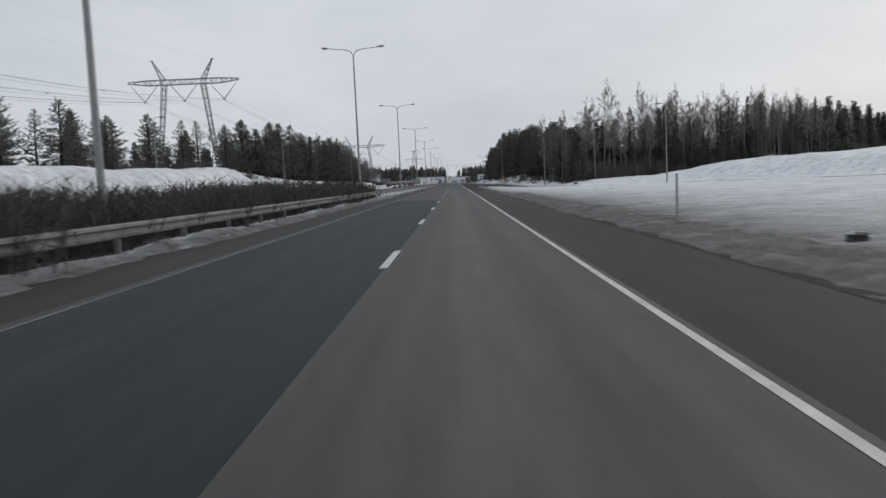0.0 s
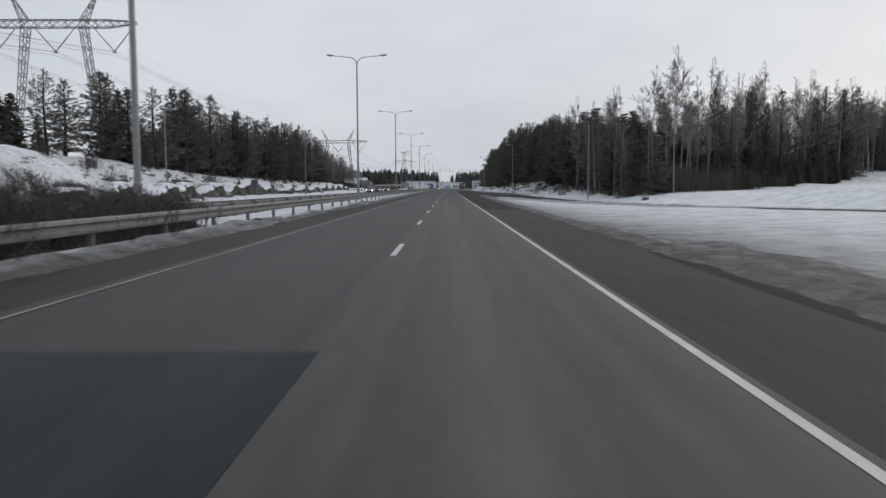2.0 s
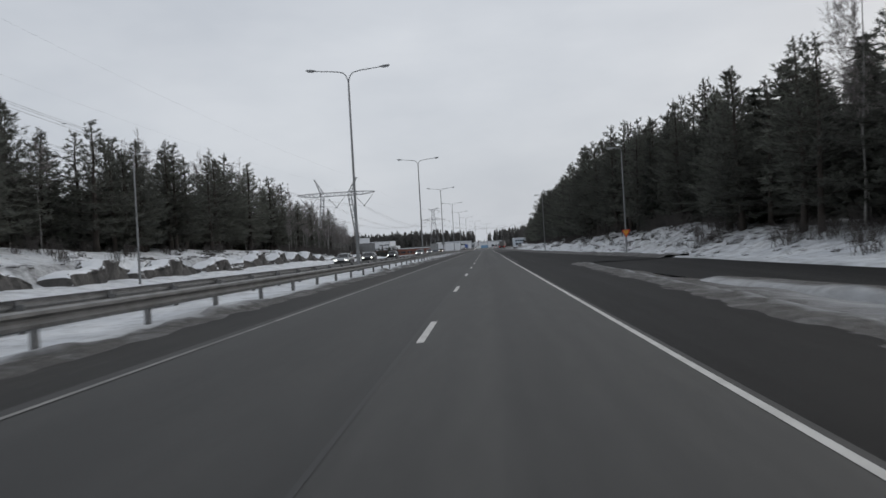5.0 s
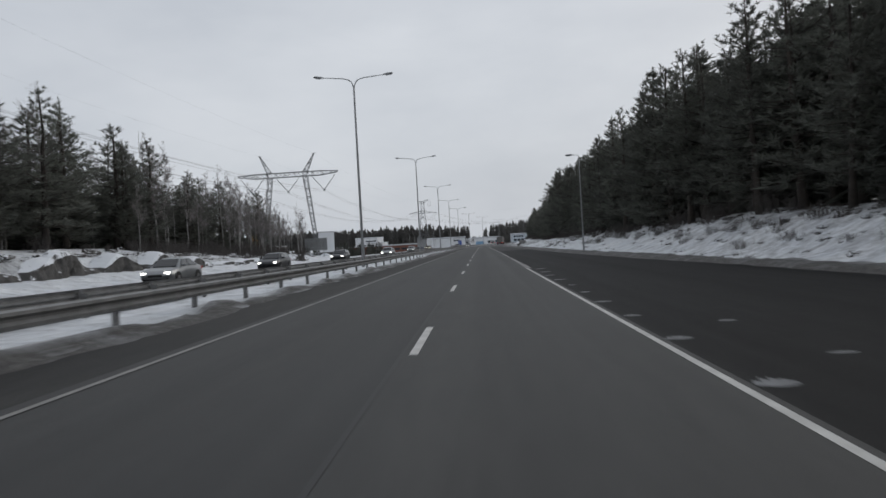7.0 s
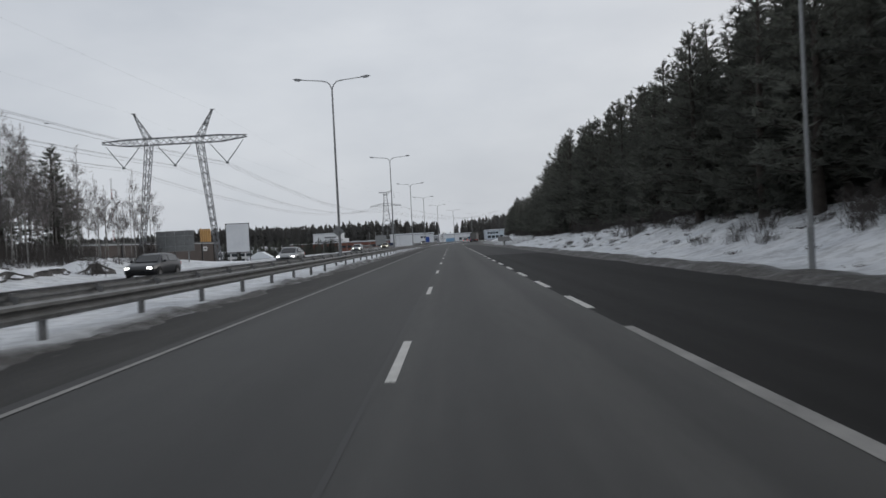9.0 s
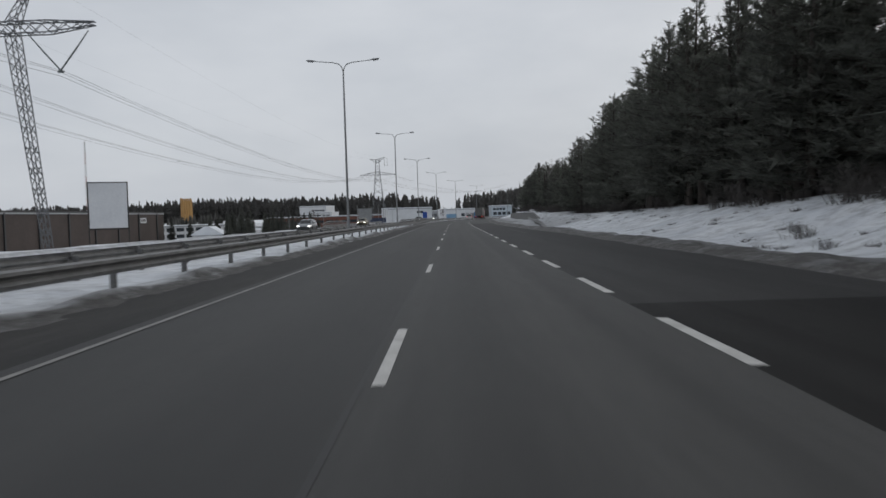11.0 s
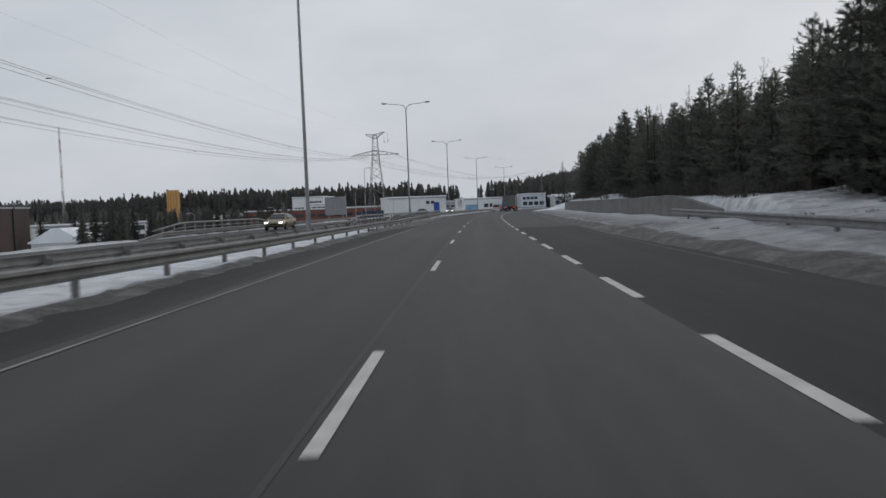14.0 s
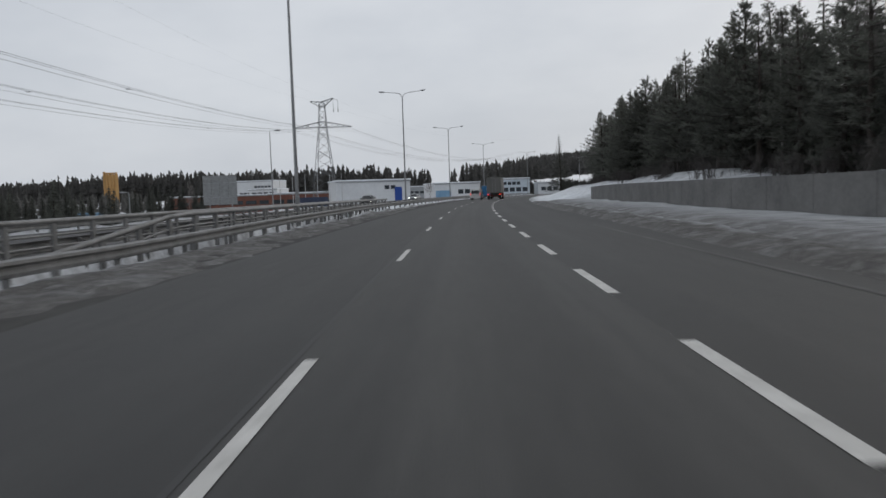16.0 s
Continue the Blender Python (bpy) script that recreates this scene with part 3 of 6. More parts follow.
# ---- road paint ----
M_PAINT_FAINT = plain("worn_off_road_paint", (0.04, 0.04, 0.039), (0.15, 0.148, 0.14), 0.7, scale=0.9)
M_PAINT_DIM = plain("half_worn_road_paint", (0.09, 0.088, 0.085), (0.24, 0.235, 0.225), 0.7, scale=0.8)
lane_line = holder("lane_marking", Matrix(), "worn white broken line between the lanes", "road marking", kind="structure")
for k in range(-13, 4):
    s = 11.5 + 12 * k
    ribbon("dash", s, s + 2.9, -0.05, 0.08, 0.009, M_PAINT, parent=lane_line, step=3.0)
for k in range(57):
    s = 63.1 + 12 * k
    ribbon("dash", s, s + 3.0, -0.05, 0.06, 0.006, M_PAINT, parent=lane_line, step=3.0)
exit_line = holder("exit_marking", Matrix(), "broad white broken line along the exit lane", "road marking", kind="structure")
for k in range(80):
    s = 237.5 + 6 * k
    ribbon("dash", s, s + 2.95, 3.06, 3.21, 0.005, M_PAINT, parent=exit_line, step=3.0)
edge_line = holder("edge_marking", Matrix(), "solid white edge line", "road marking", kind="structure")
ribbon("line", -160, 210, 2.915, 3.0, 0.004, M_PAINT, parent=edge_line)
ribbon("line", 210, 234.6, lambda s: 2.93 + 0.13 * (s - 210) / 25, 3.2, 0.005, M_PAINT_OLD, parent=edge_line)
left_line = holder("edge_marking", Matrix(), "grimy white edge line beside the shoulder", "road marking", kind="structure")
ribbon("line", -160, 56, LEFT_LINE - 0.05, LEFT_LINE + 0.03, 0.008, M_PAINT_FAINT, parent=left_line)
ribbon("line", 56, 140, LEFT_LINE - 0.04, LEFT_LINE + 0.04, 0.008, M_PAINT_DIM, parent=left_line)
ribbon("line", 140, 270, LEFT_LINE - 0.05, LEFT_LINE + 0.04, 0.008, M_PAINT_OLD, parent=left_line)
ribbon("line", 270, 340, LEFT_LINE - 0.045, LEFT_LINE + 0.04, 0.008, M_PAINT_OLD, parent=left_line)
ribbon("line", 340, 400, LEFT_LINE - 0.04, LEFT_LINE + 0.03, 0.008, M_PAINT_DIM, parent=left_line)
opp_line = holder("opposite_marking", Matrix(), "white lines of the opposite carriageway", "road marking", kind="structure")
for lat in (-10.7, -17.9):
    ribbon("line", -160, 900, lat - 0.06, lat + 0.06, 0.004, M_PAINT_OLD, parent=opp_line)
for k in range(-13, 68):
    ribbon("dash", 5 + 12 * k, 8 + 12 * k, -14.36, -14.22, 0.004, M_PAINT_OLD, parent=opp_line)
# powdery snow drifted over the merging lane's line
drift = holder("snow_streaks", Matrix(), "thin tongues of snow blown across the dark lane", "snow", kind="stuff")
M_DRIFT = plain("thin_snow", (0.03, 0.03, 0.03), (0.24, 0.245, 0.25), 0.8, scale=1.6)
M_SALT = plain("dried_salt", (0.03, 0.03, 0.029), (0.10, 0.098, 0.095), 0.8, scale=0.5)
for s0, l0, l1, w in ((180.4, 3.08, 3.45, 0.5), (183.4, 3.06, 3.4, 0.45), (186.3, 3.1, 3.38, 0.4), (189.2, 3.06, 3.4, 0.45), (192.1, 3.15, 3.4, 0.4), (195.1, 3.2, 3.45, 0.4), (198.2, 3.1, 3.5, 0.5), (201.4, 3.1, 3.45, 0.5), (204.5, 3.15, 3.6, 0.5), (208.0, 3.2, 3.7, 0.6), (185.0, 4.2, 4.45, 0.3), (181.8, 4.3, 4.6, 0.2)):
    sh = Shape()
    n = 9
    top = [(l0 + (l1 - l0) * i / n, s0 + w * (0.45 + 0.25 * math.sin(3 * i + s0)) * math.sin(math.pi * (i + 0.7) / (n + 1.4))) for i in range(n + 1)]
    low = [(l0 + (l1 - l0) * i / n, s0 - w * 0.25 * math.sin(math.pi * (i + 0.7) / (n + 1.4))) for i in range(n + 1)]
    vs = [at(s, lat, 0.007) for lat, s in low] + [at(s, lat, 0.012) for lat, s in top]
    sh.add(vs, [(i, i + 1, n + 2 + i, n + 1 + i) for i in range(n)])
    part("streak", sh.mesh("streak", M_DRIFT), drift)
for s0, s1, a, b in ((360, 384, 6.12, 6.2), (400, 424, 5.98, 6.1), (326, 342, 5.62, 5.7)):
    ribbon("streak", s0, s1, a, b, 0.006, M_SALT, parent=drift)


# ---- guardrails ----
def beam_mesh(length):
    """A W-beam along +y whose face looks to +x."""
    prof = [(0.0, 0.0), (0.075, 0.03), (0.082, 0.085), (0.012, 0.135), (0.012, 0.175), (0.082, 0.225), (0.075, 0.28), (0.0, 0.31)]
    back = [(x - 0.012, z) for x, z in reversed(prof)]
    ring = prof + back
    sh = Shape()
    sh.loft([[(x, y, z - 0.155) for x, z in ring] for y in (0, length)])
    return sh.mesh("beam", M_STEEL_DIRTY)


def post_mesh(h):
    sh = Shape()
    for c, size in (((0, 0, h / 2 - 0.25), (0.012, 0.10, h + 0.5)), ((-0.05, 0.045, h / 2 - 0.25), (0.1, 0.01, h + 0.5)), ((-0.05, -0.045, h / 2 - 0.25), (0.1, 0.01, h + 0.5))):
        sh.box(c, size)
    sh.box((0.04, 0, h - 0.02), (0.09, 0.09, 0.2), chamfer=0.01)
    return sh.mesh("post", M_STEEL_DIRTY)


BEAM, POST = beam_mesh(4.03), post_mesh(0.60)


def guardrail(s0, s1, lat, label, flip=False, zs=None, lat_fn=None):
    rail = holder("guardrail", Matrix(), label, "guardrail")
    s = s0
    while s < s1:
        la, lb = (lat_fn(s), lat_fn(s + 4)) if lat_fn else (lat, lat)
        z = zs(s) if zs else 0.0
        z2 = zs(s + 4) if zs else 0.0
        a, b = at(s, la, z + 0.55), at(s + 4, lb, z2 + 0.55)
        y = (b - a).normalized()
        x = y.cross(Vector((0, 0, 1))).normalized() * (-1 if flip else 1)
        zz = x.cross(y)
        m = Matrix.Translation(a if not flip else a) @ Matrix((x, y, zz)).transposed().to_4x4()
        part("beam", BEAM, rail, m=m)
        mp_ = Matrix.Translation(at(s + 0.15, la, z)) @ Matrix.Rotation(-heading(s) + (math.pi if flip else 0), 4, "Z") @ pose(-0.10, 0, 0)
        part("post", POST, rail, m=mp_)
        s += 4
    return rail


rail_sink = curve_of((345, 0.0), (372, -0.15), (400, -0.19), (412, -0.24), (426, -0.14), (445, -0.05))
guardrail(-40, 640, RAIL_LAT, "grimy galvanised W-beam guardrail on steel posts beside the shoulder", zs=rail_sink)
guardrail(40, 640, RAIL2_LAT, "grimy galvanised guardrail of the opposite carriageway", flip=True, zs=rail_sink)
guardrail(336, 392, 0, "galvanised guardrail with a lowered end beside the exit lane", flip=True, lat_fn=curve_of((336, 8.4), (348, 9.1), (386, 11.9), (392, 12.3)), zs=curve_of((334, -0.6), (345, -0.06), (392, 0.08)))


# ---- street lamps ----
def lamp_head():
    sh = Shape()
    rings = []
    for y, w, h in ((0.0, 0.03, 0.03), (0.06, 0.07, 0.055), (0.25, 0.13, 0.09), (0.5, 0.15, 0.10), (0.68, 0.11, 0.075), (0.76, 0.03, 0.03)):
        rings.append([(y, w * math.cos(a), (h if math.sin(a) > 0 else 0.5 * h) * math.sin(a)) for a in (6.28318 * j / 10 for j in range(10))])
    sh.loft(rings)
    return sh.mesh("head", M_STEEL, smooth=True)


def lamp_lens():
    sh = Shape()
    sh.box((0.44, 0, -0.06), (0.42, 0.2, 0.05), chamfer=0.02)
    return sh.mesh("lens", M_LAMPGLASS)


HEAD, LENS = lamp_head(), lamp_lens()
LAMP_H = 13.75


def lamp_pole_mesh(h, r0, r1):
    sh = Shape()
    sh.tube([(0, 0, -0.5), (0, 0, 1.4), (0, 0, 1.45), (0, 0, h)], [r0, r0, r0 * 0.8, r1], 12)
    sh.box((0, -r0, 0.95), (0.11, 0.02, 0.4), chamfer=0.008)
    return sh.mesh("pole", M_STEEL, smooth=False)


def double_lamp(m):
    ob = holder("street_lamp", m, "tall galvanised double-armed street lamp in the median", "street lamp", "lamps along the median")
    part("pole", POLE_TALL, ob)
    for sgn in (-1, 1):
        a = part("arm", ARM, ob, m=Matrix.Diagonal((sgn, 1, 1, 1)) if sgn > 0 else Matrix.Rotation(math.pi, 4, "Z"))
        hd = part("head", HEAD, a, m=pose(2.12, 0, LAMP_H - 0.02, 0, -6, 0))
        part("lens", LENS, hd)
    return ob


POLE_TALL = lamp_pole_mesh(LAMP_H - 0.75, 0.125, 0.06)
_arm = Shape()
_arm.tube([(0, 0, LAMP_H - 1.1), (0.03, 0, LAMP_H - 0.75), (0.14, 0, LAMP_H - 0.45), (0.36, 0, LAMP_H - 0.25), (0.75, 0, LAMP_H - 0.15), (2.2, 0, LAMP_H - 0.01)], [0.045, 0.042, 0.04, 0.038, 0.035, 0.03], 8)
ARM = _arm.mesh("arm", M_STEEL, smooth=True)
LAMP_S = [-35, 18.8, 70.2, 122.4, 175.5, 228.3, 280.2, 333.4, 385.6, 436.4, 488.4, 540.0, 590.9, 642, 694, 746]
for s in LAMP_S:
    double_lamp(road_pose(s, LAMP_LAT, 0.0, 2.0 * math.sin(s)))

POLE_LOW = lamp_pole_mesh(8.7, 0.085, 0.045)
_arm = Shape()
_arm.tube([(0, 0, 8.5), (-0.02, 0, 8.85), (-0.15, 0, 9.0), (-0.55, 0, 9.03)], [0.035, 0.033, 0.03, 0.028], 8)
ARM_LOW = _arm.mesh("arm", M_STEEL, smooth=True)


def single_lamp(s, lat, z, turn=0):
    ob = holder("street_lamp", road_pose(s, lat, z, turn), "slim galvanised single-armed street lamp beside the road", "street lamp", "lamps along the roadside")
    part("pole", POLE_LOW, ob)
    a = part("arm", ARM_LOW, ob)
    hd = part("head", HEAD, a, m=pose(-0.5, 0, 9.02, 0, 0, 180))
    part("lens", LENS, hd)
    return ob


for s, lat in ((38, 34), (87.7, 25.3), (137.3, 17.2), (190, 12.9), (244, 10.2)):
    single_lamp(s, lat, ground_z(s, lat) - 0.1)
for s, lat in ((28, -28.5), (75.5, -28.4), (123.5, -26.5), (175, -22.5), (480, -21.5)):
    single_lamp(s, lat, -0.1, 180)


# ---- conifers, birches and shrubs ----
def clump(sh, c, r, n, rng, droop=0.15, mat=0, wid=0.06):
    """A tuft of needles: thin blades round a point."""
    for _ in range(n):
        a, e = rng.uniform(0, 6.283), rng.uniform(-0.6, 0.9)
        d = Vector((math.cos(a) * math.cos(e), math.sin(a) * math.cos(e), math.sin(e) - droop)).normalized()
        l = r * rng.uniform(0.55, 1.2)
        o = Vector(c) + Vector((rng.gauss(0, 0.16), rng.gauss(0, 0.16), rng.gauss(0, 0.12))) * r
        sh.sliver(o - d * l * 0.25, o + d * l, l * wid * rng.uniform(0.8, 1.5), rng, mat)


def tuft(sh, p, d, r, n, rng, mat=0):
    """Needles round the end of a shoot, pointing along it."""
    for _ in range(n):
        e = (d * 0.75 + Vector((rng.gauss(0, 0.55), rng.gauss(0, 0.55), rng.gauss(0, 0.45)))).normalized()
        o = p + d * rng.uniform(-0.35, 0.35) * r
        l = r * rng.uniform(0.55, 1.15)
        sh.sliver(o, o + e * l, l * 0.085 * rng.uniform(0.7, 1.4), rng, mat)


def pine_crown(h, seed, dense=1.0, low=0.3):
    """Scots pine: whorls of limbs with upturned ends, tufted with needles."""
    rng = random.Random(seed)
    sh = Shape()
    start = h * low
    wide = h * rng.uniform(0.17, 0.205) * (1.15 if low < 0.2 else 1.0)
    z = start
    lop = rng.uniform(0, 6.283)
    while z < h * 0.97:
        q = (z - start) / (h - start)
        reach = wide * (0.55 + 0.5 * min(1, q * 3.5)) * (1.0 - q) ** 0.74
        n_limb = max(3, round((5.2 - 1.4 * q) * dense))
        a0 = rng.uniform(0, 6.283)
        for j in range(n_limb):
            a = a0 + 6.283 * j / n_limb + rng.gauss(0, 0.25)
            l = reach * rng.uniform(0.55, 1.2) * (1 + 0.2 * math.cos(a - lop)) + 0.1
            if rng.random() < 0.1:
                l *= 0.45
            up = -0.06 + 0.5 * q + 0.9 * q ** 3 + rng.gauss(0, 0.12)
            way = Vector((math.cos(a), math.sin(a), up)).normalized()
            root = Vector((0, 0, z + rng.uniform(-0.02, 0.02) * h))
            mid = root + way * l * 0.6
            tip = mid + (way + Vector((0, 0, 0.35))).normalized() * l * 0.4
            sh.tube([root, mid, tip], [0.035 * (1.1 - q) + 0.006, 0.02 * (1.1 - q) + 0.005, 0.005], 3, 1, False)
            side = Vector((-math.sin(a), math.cos(a), 0))
            n = int(3.0 + 3.3 * l)
            for k in range(n):
                f = 0.28 + 0.75 * (k + rng.random()) / n
                p = root.lerp(mid, f / 0.6) if f < 0.6 else mid.lerp(tip, (f - 0.6) / 0.4)
                sd = side * rng.gauss(0, 0.3) * min(l, 1.4) * (1.1 - 0.6 * f)
                d = (way * 0.6 + sd * 0.9 + Vector((0, 0, 0.45))).normalized()
                tuft(sh, p + sd + Vector((0, 0, rng.gauss(0.05, 0.08))), d, rng.uniform(0.26, 0.44) * (1.05 - 0.45 * q), 13, rng)
        z += h * rng.uniform(0.034, 0.05)
    top = Vector((rng.gauss(0, 0.06), rng.gauss(0, 0.06), h))
    for k in range(5):
        tuft(sh, top - Vector((0, 0, 0.18 * k)), Vector((0, 0, 1)), 0.26, 8, rng)
    return sh.mesh("crown", M_NEEDLE, M_BARK)


def spruce_crown(h, seed, step=1.0):
    """A pointed spruce: drooping whorls that narrow evenly to the leader."""
    rng = random.Random(seed)
    sh = Shape()
    z = h * 0.05
    while z < h * 0.98:
        q = z / h
        reach = h * 0.155 * (1.0 - q) ** 0.9
        for _ in range(8):
            a = rng.uniform(0, 6.283)
            l = reach * rng.uniform(0.6, 1.15) + 0.05
            tip = Vector((math.cos(a) * l, math.sin(a) * l, z - l * rng.uniform(0.1, 0.45) + 0.1 * q))
            root = Vector((0, 0, z))
            n = int(1.8 + 2.4 * l / step)
            for k in range(n):
                p = root.lerp(tip, 0.25 + 0.75 * (k + rng.random()) / n)
                clump(sh, p + Vector((rng.gauss(0, 0.06), rng.gauss(0, 0.06), rng.gauss(0, 0.05))), rng.uniform(0.3, 0.5) * step * (0.3 + 0.7 * (1 - q)), 9, rng, 0.35, 0, 0.075)
        z += h * rng.uniform(0.026, 0.036) * step
    clump(sh, (0, 0, h - 0.1), 0.22, 8, rng, -1.4)
    return sh.mesh("crown", M_SPRUCE)


def tree_trunk(h, r, seed, mat, lean=0.02):
    rng = random.Random(seed)
    sh = Shape()
    pts, rad = [], []
    x = y = 0.0
    for i in range(9):
        q = i / 8
        pts.append((x, y, -0.4 + q * (h + 0.3)))
        rad.append(r * (1.25 - 0.2 * min(1, q * 8) - 0.98 * q) + 0.012)
        x += rng.gauss(0, lean * h / 8)
        y += rng.gauss(0, lean * h / 8)
    sh.tube(pts, rad, 7)
    return sh.mesh("trunk", mat, smooth=True)


def birch_crown(h, seed, dense=1.0):
    """A bare birch: rising limbs that split into hanging twigs."""
    rng = random.Random(seed)
    sh = Shape()

    def twig(p, d, l, r, depth):
        end = p + d * l + Vector((0, 0, -0.06 * l if depth < 2 else -0.2 * l))
        if depth < 2:
            mid = p + d * l * 0.5 + Vector((rng.gauss(0, 0.05), rng.gauss(0, 0.05), 0)) * l
            sh.tube([p, mid, end], [r, r * 0.6, r * 0.22], 3, 0, False)
        else:
            sh.sliver(p, end, 0.010 if depth == 2 else 0.0075, rng)
        if depth == 3:
            return
        for _ in range(int((7, 7, 6)[depth] * dense + rng.random())):
            q = rng.uniform(0.25, 1.0)
            nd = (d + Vector((rng.gauss(0, 0.36), rng.gauss(0, 0.36), rng.gauss(0.2 if depth < 1 else 0.0, 0.3)))).normalized()
            twig(p.lerp(end, q), nd, l * rng.uniform(0.4, 0.68), max(r * 0.5, 0.009), depth + 1)

    z = h * rng.uniform(0.3, 0.42)
    while z < h * 0.97:
        q = z / h
        a = rng.uniform(0, 6.283)
        l = h * 0.26 * (1.12 - q) * rng.uniform(0.7, 1.2)
        up = 1.35 + 0.9 * q
        twig(Vector((0, 0, z)), Vector((math.cos(a), math.sin(a), up)).normalized(), l, 0.017 * (1.15 - q) + 0.005, 0 if q < 0.8 else 1)
        z += h * rng.uniform(0.034, 0.055)
    return sh.mesh("crown", M_TWIG)


def shrub_mesh(h, w, seed, n=46, leafy=False):
    rng = random.Random(seed)
    sh = Shape()
    for _ in range(n):
        b = Vector((rng.gauss(0, w * 0.3), rng.gauss(0, w * 0.3), -0.1))
        d = Vector((rng.gauss(0, 0.3), rng.gauss(0, 0.3), 1)).normalized()
        l = h * rng.uniform(0.55, 1.05)
        e = b + d * l
        sh.tube([b, e], [0.014, 0.004], 3, 0, False)
        for _ in range(9):
            p = b.lerp(e, rng.uniform(0.2, 0.95))
            t = p + Vector((rng.gauss(0, 0.18), rng.gauss(0, 0.18), rng.uniform(0.1, 0.4))) * h * 0.5
            sh.sliver(p, t, 0.012, rng)
    return sh.mesh("shrub", M_SHRUB)


PINES = [(h, pine_crown(h, 10 + i, d, low), tree_trunk(h, 0.15, 50 + i, M_BARK)) for i, (h, d, low) in enumerate(((10.0, 1.05, 0.07), (12.0, 1.0, 0.10), (13.5, 1.0, 0.14), (11.0, 0.95, 0.08), (9.0, 1.1, 0.05), (12.5, 0.95, 0.2), (11.0, 0.75, 0.14), (10.0, 0.7, 0.12), (12.0, 0.75, 0.22)))]
SPRUCES = [(h, spruce_crown(h, 30 + i), tree_trunk(h, 0.14, 60 + i, M_BARK, 0.006)) for i, h in enumerate((11.0, 14.0, 7.0))]
BIRCHES = [(h, birch_crown(h, 70 + i, d), tree_trunk(h, 0.062, 80 + i, M_BIRCH, 0.04)) for i, (h, d) in enumerate(((12.0, 1.2), (15.0, 1.2), (9.0, 0.9), (13.0, 0.85)))]
SHRUBS = [shrub_mesh(1.6, 1.4, 90 + i) for i in range(4)]
TREES = {"pine": (PINES, "pine_tree", "dark green pine with a bare lower trunk in snow", "pine"),
         "spruce": (SPRUCES, "spruce_tree", "dark narrow spruce at the edge of the wood", "spruce"),
         "birch": (BIRCHES, "birch_tree", "bare winter birch with pale bark and fine twigs", "birch")}


def tree(kind, s, lat, height, rng, group, pick=None, broad=1.0):
    variants, name, label, cat = TREES[kind]
    h, crown, trunk = variants[rng.choice(pick) if pick else rng.randrange(len(variants))]
    k = height / h
    p = on_ground(s, lat, 0.1)
    m = Matrix.Translation(p) @ Matrix.Rotation(rng.uniform(0, 6.28), 4, "Z") @ Matrix.Rotation(rng.gauss(0, 0.025), 4, "X") @ Matrix.Diagonal((broad * k * rng.uniform(0.9, 1.1), broad * k * rng.uniform(0.9, 1.1), k, 1))
    ob = holder(name, m, label, cat, group)
    part("trunk", trunk, ob)
    part("crown", crown, ob)
    return ob


def joined(name, items, mats, label, category):
    """Many far trees as one mesh."""
    V, F, MI, k = [], [], [], 0
    for me, m in items:
        co = np.empty(len(me.vertices) * 3, np.float32)
        me.vertices.foreach_get("co", co)
        co = co.reshape(-1, 3)
        a = np.array(m)
        V.append(co @ a[:3, :3].T + a[:3, 3])
        for p in me.polygons:
            F.append([i + k for i in p.vertices])
            MI.append(mats.index(me.materials[p.material_index]))
        k += len(co)
    me = bpy.data.meshes.new(name)
    me.from_pydata(np.concatenate(V).tolist(), [], F)
    for m in mats:
        me.materials.append(m)
    me.polygons.foreach_set("material_index", MI)
    return tagged(new(name, me), label, category, kind="stuff")


rng = random.Random(4)
# right-hand wood: the row along the road, and the row along its southern edge
def wood_front(s):
    return float(np.interp(s, [128, 140, 190, 240, 330, 380, 400, 470, 500, 560], [22.5, 20.5, 19, 17.0, 17.0, 18.5, 19.5, 19, 18, 22]))


wood_height = curve_of((128, 8.0), (150, 8.4), (160, 10.4), (190, 11.4), (240, 12.6), (252, 12.6), (270, 12.4), (300, 12.0), (334, 12.2), (364, 12.0), (380, 9.8), (395, 8.5), (422, 8.3), (440, 9.7), (560, 10.0))
s = 130.0
while s < 560:
    birchy = s < 168 or s > 395
    kind = rng.choices(("pine", "spruce", "birch"), ((0.42, 0.12, 0.46) if s < 168 else (0.78, 0.10, 0.12)) if birchy else (0.91, 0.09, 0.0))[0]
    hgt = wood_height(s) * (rng.uniform(0.82 if s < 300 or s > 395 else 0.94, 1.1) if kind != "birch" else rng.uniform(0.85, 1.15))
    tree(kind, s, wood_front(s) + rng.uniform(-0.6, 2.2), hgt, rng, "trees of the right-hand wood", None, 1.42 if kind == "pine" else 1.2)
    s += rng.uniform(1.3, 2.4) if s < 395 or s > 490 else rng.uniform(0.8, 1.5)
for k in range(9):
    tree("birch", 129 + 4.4 * k + rng.uniform(-1, 1), wood_front(130 + 4.4 * k) + rng.uniform(-0.3, 3), rng.uniform(11.5, 14.5), rng, "trees of the right-hand wood", (0, 1))
lat = 24.0
while lat < 118:
    kind = rng.choices(("pine", "spruce", "birch"), (0.2, 0.14, 0.66))[0]
    hgt = float(np.interp(lat, [24, 45, 70, 110], [10.5, 13.0, 15.5, 15.0])) * rng.uniform(0.8, 1.15)
    tree(kind, 131 + 1.15 * (lat - 22) + rng.uniform(-1, 4), lat, hgt, rng, "trees of the right-hand wood")
    lat += rng.uniform(0.9, 2.4)
